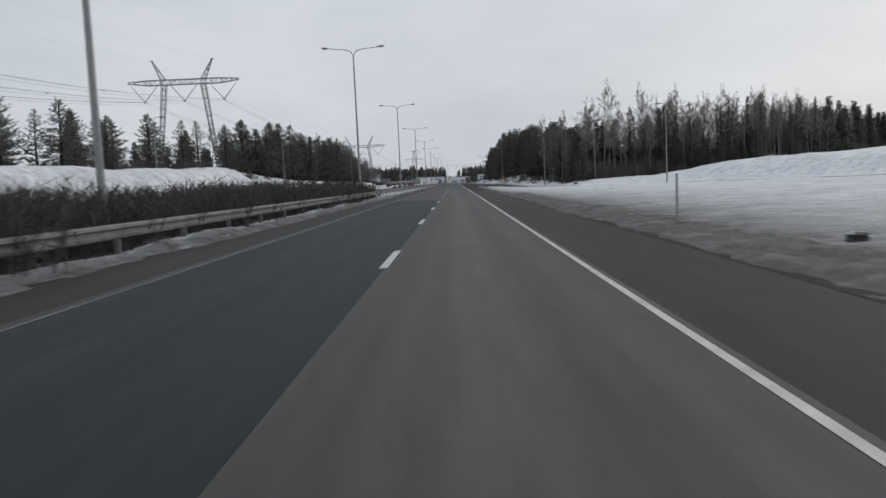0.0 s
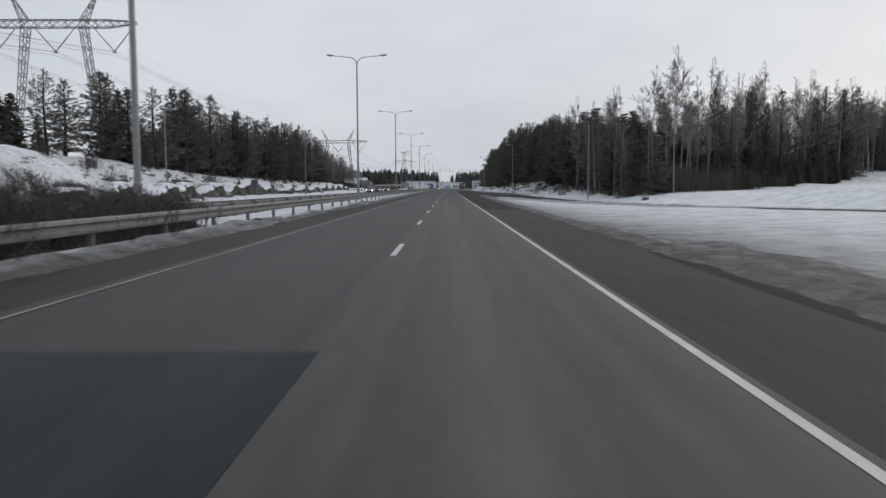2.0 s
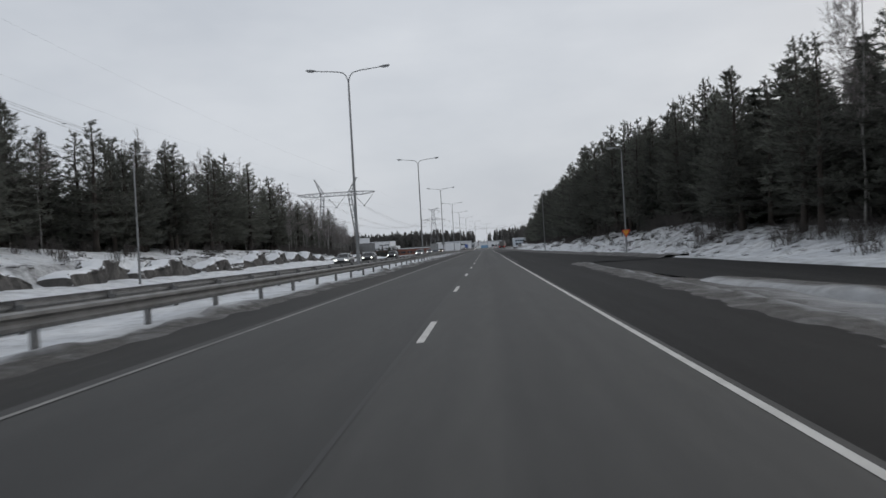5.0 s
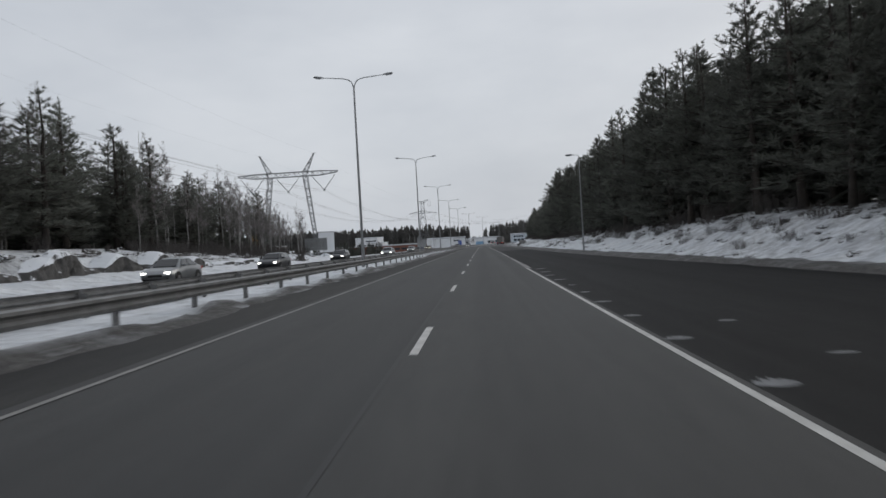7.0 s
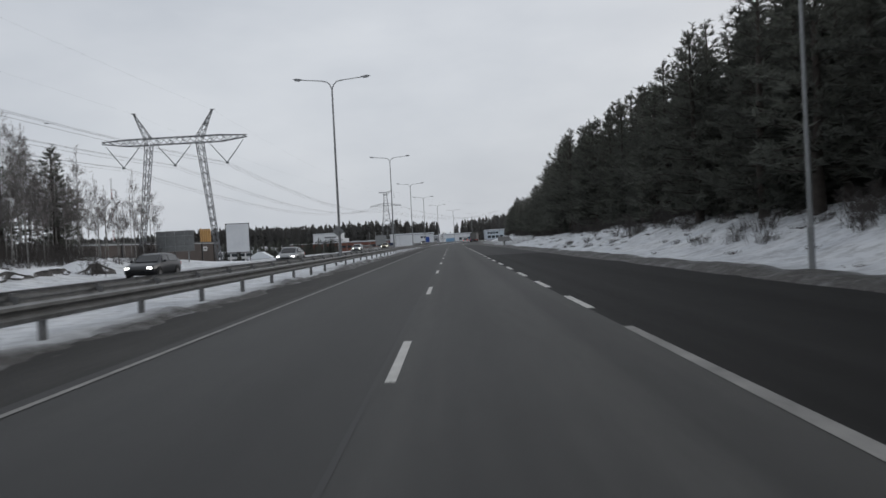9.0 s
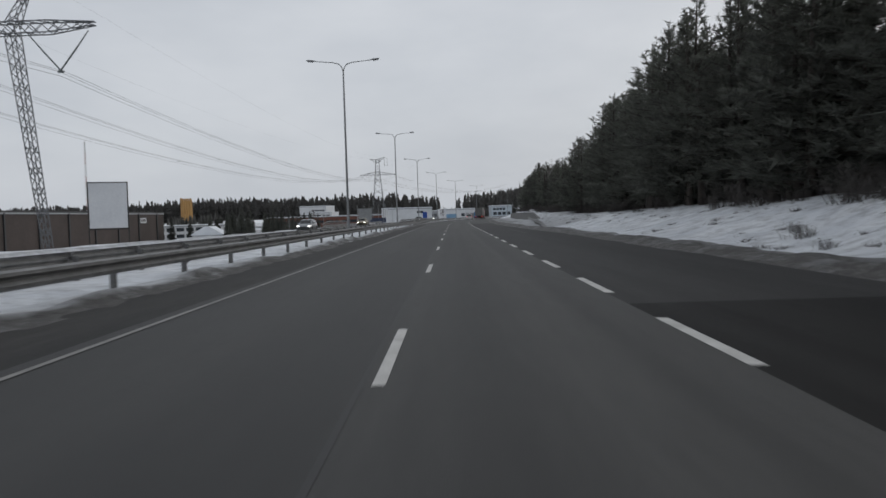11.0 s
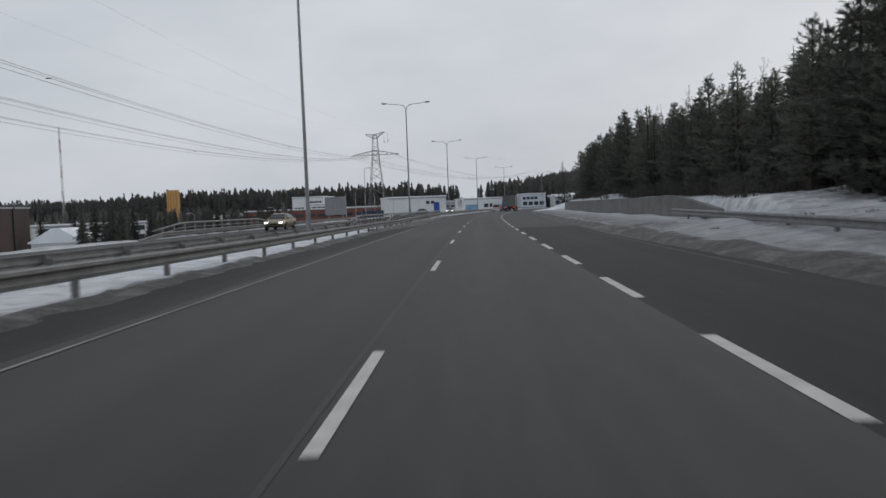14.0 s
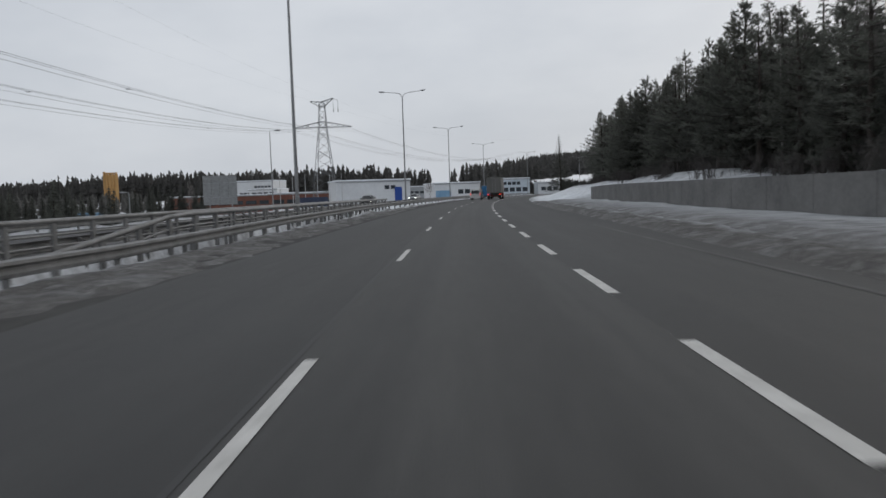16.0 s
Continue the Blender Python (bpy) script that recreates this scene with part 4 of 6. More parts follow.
# left-hand wood on the bank
s = 46.0
while s < 292:
    gap = 85 < s < 91 or 135 < s < 145
    kind = rng.choices(("pine", "spruce", "birch"), (0.92, 0.0, 0.08) if s < 215 else ((0.72, 0.0, 0.28) if s < 262 else (0.4, 0.0, 0.6)))[0]
    tall = float(np.interp(s, [40, 94, 106, 117, 148, 164, 181, 198, 225, 240, 262, 290], [6.0, 6.3, 6.9, 8.0, 10.2, 11.6, 11.2, 11.2, 12.6, 11.8, 10.4, 9.0]))
    hgt = tall * (rng.uniform(0.76, 1.06) if kind != "birch" else rng.uniform(0.8, 1.15))
    if not gap:
        tree(kind, s, -31.5 - rng.uniform(0, 6), hgt, rng, "trees on the left-hand bank", ((0, 3, 4, 0, 1) if s < 150 else (1, 3, 6, 7, 2, 0)) if kind == "pine" else None, 1.7 if kind == "pine" else 1.0)
    s += rng.uniform(1.2, 2.8) if s < 74 else rng.uniform(2.6, 6.0) if s < 126 else (rng.uniform(1.1, 2.1) if s < 200 else rng.uniform(1.0, 2.0))
# thin bare saplings where the left-hand wood thins out
for k in range(30):
    tree("birch", rng.uniform(266, 300), rng.uniform(-34, -27), rng.uniform(4.8, 8.0), rng, "trees on the left-hand bank", (2, 3))
for k in range(30):
    tree("birch", rng.uniform(236, 300), rng.uniform(-33.5, -26.5), rng.uniform(5.5, 9.0), rng, "trees on the left-hand bank", (2, 3))
for k in range(85):
    lat = rng.uniform(42, 70)
    tree("spruce", 128 + 1.15 * (lat - 22) + rng.gauss(0, 1.2), lat, rng.uniform(2.6, 4.8), rng, "trees of the right-hand wood", (2,), 1.7)
for k in range(16):
    lat = rng.uniform(27, 46)
    tree("spruce", 131 + 1.15 * (lat - 22) + rng.gauss(0, 1.2), lat, rng.uniform(2.6, 4.6), rng, "trees of the right-hand wood")


# ---- woods behind the front rows ----
def light_conifer(h, seed):
    """A thin dark conifer for the depth of the wood."""
    rng = random.Random(seed)
    sh = Shape()
    sh.tube([(0, 0, -0.3), (0, 0, h * 0.95)], [0.13, 0.03], 5, 1, False)
    z = h * 0.1
    while z < h:
        reach = h * 0.14 * (1.05 - z / h) ** 0.7
        for _ in range(5):
            a, l = rng.uniform(0, 6.283), reach * rng.uniform(0.5, 1.2) + 0.1
            clump(sh, (math.cos(a) * l * 0.6, math.sin(a) * l * 0.6, z), l * 0.9 + 0.25, 9, rng, 0.1, 0, 0.13)
        z += h * 0.045
    return sh.mesh("far_conifer", M_NEEDLE, M_BARK)


FAR = [light_conifer(h, 200 + i) for i, h in enumerate((10, 12, 11, 9))]
rng = random.Random(8)
items = []
for _ in range(640):
    s = rng.uniform(134, 600)
    lat = (wood_front(s) if s < 560 else 24) + 2.5 + abs(rng.gauss(0, 6))
    if s < 136 + 1.15 * (lat - 22):
        continue
    k = rng.uniform(0.74, 0.98) * wood_height(min(s, 560)) / 10.5
    items.append((FAR[rng.randrange(4)], Matrix.Translation(on_ground(s, lat, 0.2)) @ Matrix.Rotation(rng.uniform(0, 6.28), 4, "Z") @ Matrix.Diagonal((k * 1.5, k * 1.5, k, 1))))
for _ in range(260):
    s, lat = rng.uniform(40, 285), -37 - abs(rng.gauss(0, 10))
    if -60 < lat < -46 and 140 < s < 170 or s < 147 and rng.random() < 0.93:
        continue
    k = rng.uniform(0.55, 0.75) * (1 if s < 180 else 1.05)
    items.append((FAR[rng.randrange(4)], Matrix.Translation(on_ground(s, lat, 0.2)) @ Matrix.Rotation(rng.uniform(0, 6.28), 4, "Z") @ Matrix.Diagonal((k * 1.6, k * 1.6, k, 1))))
for _ in range(70):
    lat = rng.uniform(26, 125)
    s = 136 + 1.15 * (lat - 22) + abs(rng.gauss(0, 12))
    k = float(np.interp(lat, [26, 45, 70, 120], [0.85, 1.05, 1.25, 1.2])) * rng.uniform(0.75, 1.05)
    items.append((FAR[rng.randrange(4)], Matrix.Translation(on_ground(s, lat, 0.2)) @ Matrix.Rotation(rng.uniform(0, 6.28), 4, "Z") @ Matrix.Diagonal((k * 1.1, k * 1.1, k, 1))))
for _ in range(150):
    lat = rng.uniform(112, 290)
    s = 136 + 1.15 * (lat - 22) + abs(rng.gauss(0, 14))
    k = rng.uniform(1.15, 1.6)
    items.append((FAR[rng.randrange(4)], Matrix.Translation(on_ground(s, lat, 0.2)) @ Matrix.Rotation(rng.uniform(0, 6.28), 4, "Z") @ Matrix.Diagonal((k * 1.2, k * 1.2, k, 1))))
joined("wood_interior", items, [M_NEEDLE, M_BARK], "dark conifers in the depth of the woods", "forest")

items = []
for _ in range(250):
    if rng.random() < 0.65:
        lat = rng.uniform(24, 118) if rng.random() < 0.65 else rng.uniform(118, 280)
        s = 134 + 1.15 * (lat - 22) + abs(rng.gauss(0, 8))
        k = rng.uniform(1.0, 1.35)
    elif rng.random() < 0.5:
        s = rng.uniform(395, 520)
        lat = 21 + abs(rng.gauss(0, 7))
        k = rng.uniform(0.68, 0.85)
    else:
        s, lat, k = rng.uniform(150, 300), -34 - abs(rng.gauss(0, 5)), rng.uniform(0.65, 0.95)
    b = BIRCHES[rng.randrange(4)]
    m = Matrix.Translation(on_ground(s, lat, 0.2)) @ Matrix.Rotation(rng.uniform(0, 6.28), 4, "Z") @ Matrix.Diagonal((k, k, k, 1))
    items += [(b[1], m), (b[2], m)]
joined("birch_thicket", items, [M_TWIG, M_BIRCH], "bare grey birches among the conifers", "forest")


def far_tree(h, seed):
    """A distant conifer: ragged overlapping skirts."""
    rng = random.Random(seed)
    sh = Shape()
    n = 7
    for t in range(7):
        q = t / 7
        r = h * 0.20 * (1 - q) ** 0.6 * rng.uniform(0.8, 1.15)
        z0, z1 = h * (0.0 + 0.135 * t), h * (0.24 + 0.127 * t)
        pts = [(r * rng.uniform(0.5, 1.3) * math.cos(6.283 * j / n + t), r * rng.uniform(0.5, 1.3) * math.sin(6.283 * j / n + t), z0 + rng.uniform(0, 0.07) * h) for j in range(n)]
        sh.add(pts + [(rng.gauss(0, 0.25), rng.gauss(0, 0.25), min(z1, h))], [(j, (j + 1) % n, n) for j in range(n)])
    return sh.mesh("far_tree", M_HAZED_WOOD)


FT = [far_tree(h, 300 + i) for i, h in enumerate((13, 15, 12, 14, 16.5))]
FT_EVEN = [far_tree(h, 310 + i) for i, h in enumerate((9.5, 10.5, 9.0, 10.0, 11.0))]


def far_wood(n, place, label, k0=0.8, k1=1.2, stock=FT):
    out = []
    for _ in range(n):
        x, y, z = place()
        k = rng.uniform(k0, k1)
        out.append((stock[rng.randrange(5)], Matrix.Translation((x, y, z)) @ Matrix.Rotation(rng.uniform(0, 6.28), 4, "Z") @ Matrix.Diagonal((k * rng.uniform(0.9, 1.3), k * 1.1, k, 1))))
    return joined("far_wood", out, [M_HAZED_WOOD], label, "forest")


def strip(s0, s1, l0, l1, z):
    def pick():
        s, lat = rng.uniform(s0, s1), rng.uniform(l0, l1)
        p = site(s, lat, 0)
        return p.x, p.y, z(s, lat) if callable(z) else z

    return pick


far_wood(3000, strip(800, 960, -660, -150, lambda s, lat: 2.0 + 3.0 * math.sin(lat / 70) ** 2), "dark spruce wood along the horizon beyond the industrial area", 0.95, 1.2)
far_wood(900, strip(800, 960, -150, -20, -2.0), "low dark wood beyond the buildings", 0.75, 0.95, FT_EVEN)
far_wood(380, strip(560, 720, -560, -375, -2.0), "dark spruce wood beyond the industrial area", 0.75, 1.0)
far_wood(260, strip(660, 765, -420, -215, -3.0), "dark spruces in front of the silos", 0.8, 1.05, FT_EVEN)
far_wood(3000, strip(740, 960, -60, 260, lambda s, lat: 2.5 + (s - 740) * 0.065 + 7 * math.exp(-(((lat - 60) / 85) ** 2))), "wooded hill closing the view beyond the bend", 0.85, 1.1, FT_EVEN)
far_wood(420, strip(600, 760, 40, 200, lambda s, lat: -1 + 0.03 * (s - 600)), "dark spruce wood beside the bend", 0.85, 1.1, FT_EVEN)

# the lone spruce where the wood ends
tree("spruce", 575, 12.8, 13.0, rng, "trees of the right-hand wood", (1,), 1.7)

# undergrowth along the wood's edge and the hedge in the median
items = []
for _ in range(540):
    s = rng.uniform(-22, 73)
    lat = rng.uniform(-8.4, -6.6) if rng.random() < 0.5 else rng.uniform(-13.5, -8.5)
    k = rng.uniform(0.85, 1.2) * (1 if s < 62 else 0.8)
    items.append((SHRUBS[rng.randrange(4)], Matrix.Translation(at(s, lat, -0.05)) @ Matrix.Rotation(rng.uniform(0, 6.28), 4, "Z") @ Matrix.Diagonal((k, k * 1.1, k, 1))))
joined("hedge", items, [M_SHRUB], "dense dark leafless shrubs behind the guardrail", "shrubs")
items = []
for _ in range(230):
    s = rng.uniform(130, 560)
    lat = wood_front(s) + rng.gauss(-0.3, 1.3)
    k = rng.uniform(0.4, 1.1)
    items.append((SHRUBS[rng.randrange(4)], Matrix.Translation(on_ground(s, lat, 0.05)) @ Matrix.Rotation(rng.uniform(0, 6.28), 4, "Z") @ Matrix.Diagonal((k * 1.2, k * 1.2, k, 1))))
for _ in range(130):
    s = rng.uniform(168, 300)
    e = float(right_edge(s))
    front = float(np.interp(s, [168, 190, 240, 330], [21, 19, 17.0, 17.0]))
    q = rng.random() ** 0.6
    k = rng.uniform(0.12, 0.4)
    items.append((SHRUBS[rng.randrange(4)], Matrix.Translation(on_ground(s, e + 2 + (front - e - 2) * q, 0.05)) @ Matrix.Rotation(rng.uniform(0, 6.28), 4, "Z") @ Matrix.Diagonal((k * 1.6, k * 1.6, k, 1))))
for _ in range(70):
    lat = rng.uniform(25, 70)
    s = 130 + 1.15 * (lat - 22) + rng.gauss(0, 1.5)
    k = rng.uniform(1.2, 2.4)
    items.append((SHRUBS[rng.randrange(4)], Matrix.Translation(on_ground(s, lat, 0.05)) @ Matrix.Rotation(rng.uniform(0, 6.28), 4, "Z") @ Matrix.Diagonal((k, k, k, 1))))
for _ in range(90):
    s, lat, k = rng.uniform(60, 290), rng.gauss(-29.5, 1.8), rng.uniform(0.4, 1.0)
    items.append((SHRUBS[rng.randrange(4)], Matrix.Translation(on_ground(s, lat, 0.05)) @ Matrix.Rotation(rng.uniform(0, 6.28), 4, "Z") @ Matrix.Diagonal((k, k, k, 1))))
for _ in range(60):
    s, lat, k = rng.uniform(86, 110), rng.uniform(-23.5, -21.0), rng.uniform(0.35, 0.7)
    items.append((SHRUBS[rng.randrange(4)], Matrix.Translation(on_ground(s, lat, 0.05)) @ Matrix.Rotation(rng.uniform(0, 6.28), 4, "Z") @ Matrix.Diagonal((k * 1.5, k * 1.5, k, 1))))
for _ in range(60):
    s, lat, k = rng.uniform(240, 298), rng.gauss(-28.5, 1.6), rng.uniform(0.5, 1.2)
    items.append((SHRUBS[rng.randrange(4)], Matrix.Translation(on_ground(s, lat, 0.05)) @ Matrix.Rotation(rng.uniform(0, 6.28), 4, "Z") @ Matrix.Diagonal((k, k, k, 1))))
tuft_shapes = []
for i in range(4):
    trng = random.Random(400 + i)
    sh = Shape()
    for _ in range(44):
        b0 = Vector((trng.gauss(0, 0.28), trng.gauss(0, 0.28), -0.05))
        sh.sliver(b0, b0 + Vector((trng.gauss(0, 0.2), trng.gauss(0, 0.2), trng.uniform(0.1, 0.42))), 0.03, trng)
    tuft_shapes.append(sh.mesh("grass_tuft", M_SHRUB))
for _ in range(1500):
    s = rng.uniform(160, 388)
    e = float(right_edge(s))
    u = rng.random() ** 0.55
    if rng.random() > np.interp(s, [160, 176, 210, 240, 388], [0.4, 1, 0.9, 0.35, 0.3]):
        continue
    k = rng.uniform(0.15, 0.55)
    items.append((tuft_shapes[rng.randrange(4)], Matrix.Translation(on_ground(s, e + 2.2 + (wood_front(s) + 1 - e - 2.2) * u, 0.02)) @ Matrix.Rotation(rng.uniform(0, 6.28), 4, "Z") @ Matrix.Diagonal((k * 1.3, k * 1.3, k, 1))))
for _ in range(420):
    s, lat, k = rng.uniform(92, 296), -25.5 - abs(rng.gauss(0, 3.0)), rng.uniform(0.2, 0.7)
    items.append((tuft_shapes[rng.randrange(4)], Matrix.Translation(on_ground(s, lat, 0.02)) @ Matrix.Rotation(rng.uniform(0, 6.28), 4, "Z") @ Matrix.Diagonal((k * 1.3, k * 1.3, k, 1))))
joined("undergrowth", items, [M_SHRUB], "leafless brushwood along the edge of the woods", "shrubs")


# ---- rock outcrops in the bank ----
def rock_mesh(seed):
    sh = Shape()
    n, rings = 22, []
    off = Vector((seed * 7.3, seed * 3.1, seed))
    for i in range(1, 12):
        p = math.pi * i / 12
        ring = []
        for j in range(n):
            a = 6.28318 * j / n
            d = Vector((math.sin(p) * math.cos(a), math.sin(p) * math.sin(a), math.cos(p)))
            d = d.lerp(d / max(abs(d.x), abs(d.y), abs(d.z)), 0.75)
            k = 1 + 0.35 * noise.noise(d * 1.3 + off) + 0.28 * noise.noise(d * 3.4 + off) + 0.12 * noise.noise(d * 8 + off)
            ring.append(Vector((d.x * 1.5 * k, d.y * 0.8 * k, d.z * 0.75 * k)))
        rings.append(ring)
    sh.loft(rings)
    return sh.mesh("rock", M_ROCK_SNOW)


def ledge_mesh(length, height, seed):
    """A low blasted rock face along +x that backs into the bank towards +y."""
    n = max(6, int(length / 0.32))
    off = Vector((seed * 5.7, seed * 2.3, seed * 1.1))
    rings = []
    for i in range(n + 1):
        u, x = i / n, length * (i / n - 0.5)
        env = height * max(0.0, math.sin(math.pi * u)) ** 0.4 * (0.72 + 0.5 * noise.noise(Vector((x * 0.45, 0, 0)) + off))
        block = 0.45 * round(2.2 * noise.noise(Vector((x * 0.6, 3, 0)) + off)) / 2.2
        ring = []
        for y, z in ((-0.15, -0.5), (0.0, 0.08), (0.06, 0.34), (0.16, 0.62), (0.2, 0.86), (0.42, 1.0), (0.95, 1.04), (1.7, 0.98), (2.6, 0.6), (2.7, -0.4)):
            p = Vector((x, y, z * env if z > 0 else z))
            k = noise.noise(p * 1.1 + off) * 0.3 + noise.noise(p * 2.9 + off) * 0.16 + noise.noise(p * 6.5 + off) * 0.06
            step = 0.2 * round(3 * noise.noise(Vector((x * 0.9, 0, p.z * 1.8)) + off)) / 3
            ring.append(p + Vector((0.5 * k, k + block + step, 0.35 * k * min(1.0, env))))
        rings.append(ring)
    sh = Shape()
    m = len(rings[0])
    sh.add([p for r in rings for p in r], [(i * m + j, (i + 1) * m + j, (i + 1) * m + j + 1, i * m + j + 1) for i in range(n) for j in range(m - 1)])
    return sh.mesh("rock_ledge", M_ROCK_SNOW)


ROCKS = [rock_mesh(i + 1) for i in range(5)]
LEDGES = [(length, ledge_mesh(length, 1.0, 40 + i)) for i, length in enumerate((3.2, 4.6, 6.5, 9.0, 12.0, 5.5))]
rng = random.Random(31)
s = 93.0
while s < 276:
    length, me = LEDGES[rng.choice((2, 3, 4, 3, 1, 5) if s < 235 else (0, 1, 2, 3, 5))]
    lat = float(np.interp(s, [92, 108, 118, 250, 285], [-21.6, -22.0, -24.4, -24.4, -22.8])) + 0.4 * math.sin(s / 9)
    k = rng.uniform(1.5, 2.1) if s < 165 else (rng.uniform(1.15, 1.8) if s < 240 else rng.uniform(0.8, 1.15))
    mid = s + length / 2
    thing("rock_outcrop", me, road_pose(mid, lat, ground_z(mid, lat + 0.4) - 0.02, 90 + rng.gauss(0, 3)) @ Matrix.Diagonal((1, 1, k, 1)), "dark weathered granite ledge with snow lying on it", "rock", "rocks in the bank")
    if rng.random() < 0.55:
        l2, me2 = LEDGES[rng.choice((0, 1, 5))]
        thing("rock_outcrop", me2, road_pose(mid + rng.uniform(-3, 3), lat - rng.uniform(2.0, 3.4), ground_z(mid, lat - 2.4) - 0.25, 90 + rng.gauss(0, 7)) @ Matrix.Diagonal((1, 0.7, rng.uniform(0.4, 0.7), 1)), "low granite outcrop breaking through the snow", "rock", "rocks in the bank")
    s += length * rng.uniform(0.75, 1.05) + (rng.uniform(0.5, 4.0) if rng.random() < 0.4 else 0)
for i in range(34):
    s = rng.uniform(104, 276)
    lat = float(np.interp(s, [100, 112, 250, 285], [-23.6, -27.2, -27.0, -24.6])) - abs(rng.gauss(0, 1.6))
    k = rng.uniform(0.2, 0.5)
    thing("rock_outcrop", ROCKS[i % 5], Matrix.Translation(on_ground(s, lat, 0.3 * k)) @ Matrix.Rotation(1.57 + rng.gauss(0, 0.35), 4, "Z") @ Matrix.Diagonal((k * rng.uniform(0.8, 1.9), k * 0.9, k * rng.uniform(0.7, 1.1), 1)), "small weathered granite rock in the snowy bank", "rock", "rocks in the bank")
thing("boulder", ROCKS[2], Matrix.Translation(on_ground(125.5, 20.8, -0.05)) @ Matrix.Diagonal((0.2, 0.3, 0.34, 1)), "small dark boulder on the snow", "rock")
thing("boulder", ROCKS[1], Matrix.Translation(at(11.6, 7.2, 0.16)) @ Matrix.Diagonal((0.09, 0.12, 0.10, 1)), "dark clod lying on the dirty snow", "rock")


# ---- power line ----
def lattice(sh, a, b, wa, wb, bays, bar=0.05, up=None):
    """A square lattice column from a to b."""
    a, b = Vector(a), Vector(b)
    d = (b - a).normalized()
    x = d.cross(Vector((0, 1, 0))).normalized() if abs(d.y) < 0.9 else Vector((1, 0, 0))
    y = d.cross(x).normalized()
    cs = ((1, 1), (1, -1), (-1, -1), (-1, 1))
    corner = lambda q, i: a.lerp(b, q) + (x * cs[i % 4][0] + y * cs[i % 4][1]) * 0.5 * (wa + (wb - wa) * q)  # noqa: E731
    for i in range(4):
        sh.tube([corner(0, i), corner(1, i)], bar, 4, 0, False)
        for k in range(bays):
            q0, q1 = k / bays, (k + 1) / bays
            sh.tube([corner(q0, i), corner(q1, i + 1)], bar * 0.7, 4, 0, False)
            if k % 2 == 0:
                sh.tube([corner(q0, i + 1), corner(q1, i)], bar * 0.6, 4, 0, False)


def portal_pylon(s, lat, bar_z, turn):
    g = ground_z(s, lat)
    h = bar_z - g
    ob = holder("power_pylon", road_pose(s, lat, g, turn), "tall grey lattice steel portal pylon with V-strings", "pylon", "pylons of the power line")
    for sgn in (-1, 1):
        sh = Shape()
        lattice(sh, (sgn * 6.2, 0, -0.5), (sgn * 3.9, 0, h), 0.55, 0.95, 22, 0.055)
        part("leg", sh.mesh("leg", M_LATTICE), ob)
        sh = Shape()
        lattice(sh, (sgn * 3.9, 0, h + 0.4), (sgn * 6.1, 0, h + 4.6), 0.95, 0.12, 5, 0.05)
        sh.tube([(sgn * 5.7, 0, h + 4.6), (sgn * 6.5, 0, h + 4.6)], 0.06, 5)
        part("horn", sh.mesh("horn", M_LATTICE), ob)
    sh = Shape()
    lattice(sh, (-7.2, 0, h + 0.2), (7.2, 0, h + 0.2), 1.0, 1.0, 14, 0.055)
    for sgn in (-1, 1):
        lattice(sh, (sgn * 7.2, 0, h + 0.2), (sgn * 11.2, 0, h + 0.35), 1.0, 0.3, 4, 0.055)
    part("crossbar", sh.mesh("crossbar", M_LATTICE), ob)
    for a, b, c in ((-10.6, -5.2, -8.0), (-2.8, 2.8, 0.0), (5.2, 10.6, 8.0)):
        sh = Shape()
        for q in (a, b):
            sh.tube([(q, 0, h - 0.2), (q + (c - q) * 0.5, 0, h - 1.9), (c, 0, h - 3.5)], [0.04, 0.07, 0.07], 6)
        sh.box((c, 0, h - 3.6), (0.5, 0.3, 0.22), chamfer=0.05)
        part("insulator", sh.mesh("insulator", M_GLASSY), ob, "dark insulator string in a V")
    return [ob.matrix_world @ Vector((c, 0, h - 3.7)) for c in (-8.0, 0.0, 8.0)], [ob.matrix_world @ Vector((c, 0, h + 4.6)) for c in (-6.1, 6.1)]


P1 = portal_pylon(154.8, -52.7, 23.5, 1.5)
P2 = portal_pylon(339.0, -40.6, 18.3, -2.0)
# the square tower beyond the bend
TOWER = (588.0, -48.4)
tg = -3.0
tower = holder("power_pylon", site_pose(*TOWER, tg, 10), "grey lattice transmission tower with two crossarms", "pylon", "pylons of the power line")
sh = Shape()
lattice(sh, (0, 0, 0), (0, 0, 21.5), 6.6, 2.2, 9, 0.075)
lattice(sh, (0, 0, 21.5), (0, 0, 28.6), 2.2, 1.4, 5, 0.055)
part("tower_body", sh.mesh("tower_body", M_LATTICE), tower)
sh = Shape()
for sgn in (-1, 1):
    lattice(sh, (0, 0, 23.3), (sgn * 7.6, 0, 22.5), 1.5, 0.15, 5, 0.055)
part("crossarm", sh.mesh("crossarm", M_LATTICE), tower)
sh = Shape()
for sgn in (-1, 1):
    lattice(sh, (0, 0, 28.3), (sgn * 3.0, 0, 29.6 + 0.35 * sgn), 1.5, 0.15, 3, 0.055)
part("crossarm", sh.mesh("crossarm", M_LATTICE), tower)
for x in (3.0, 4.2):
    sh = Shape()
    sh.tube([(3.0, 0, 29.9), (x, 0, 29.3), (x, 0, 27.4), (x, 0, 26.4)], [0.03, 0.03, 0.05, 0.12], 6)
    part("insulator", sh.mesh("insulator", M_GLASSY), tower, "hanging insulator string")
P3 = [tower.matrix_world @ Vector((c, 0, z)) for c, z in ((-7.4, 21.8), (-3.4, 22.0), (7.4, 21.8))], [tower.matrix_world @ Vector((c, 0, 29.6)) for c in (-2.9, 2.9)]
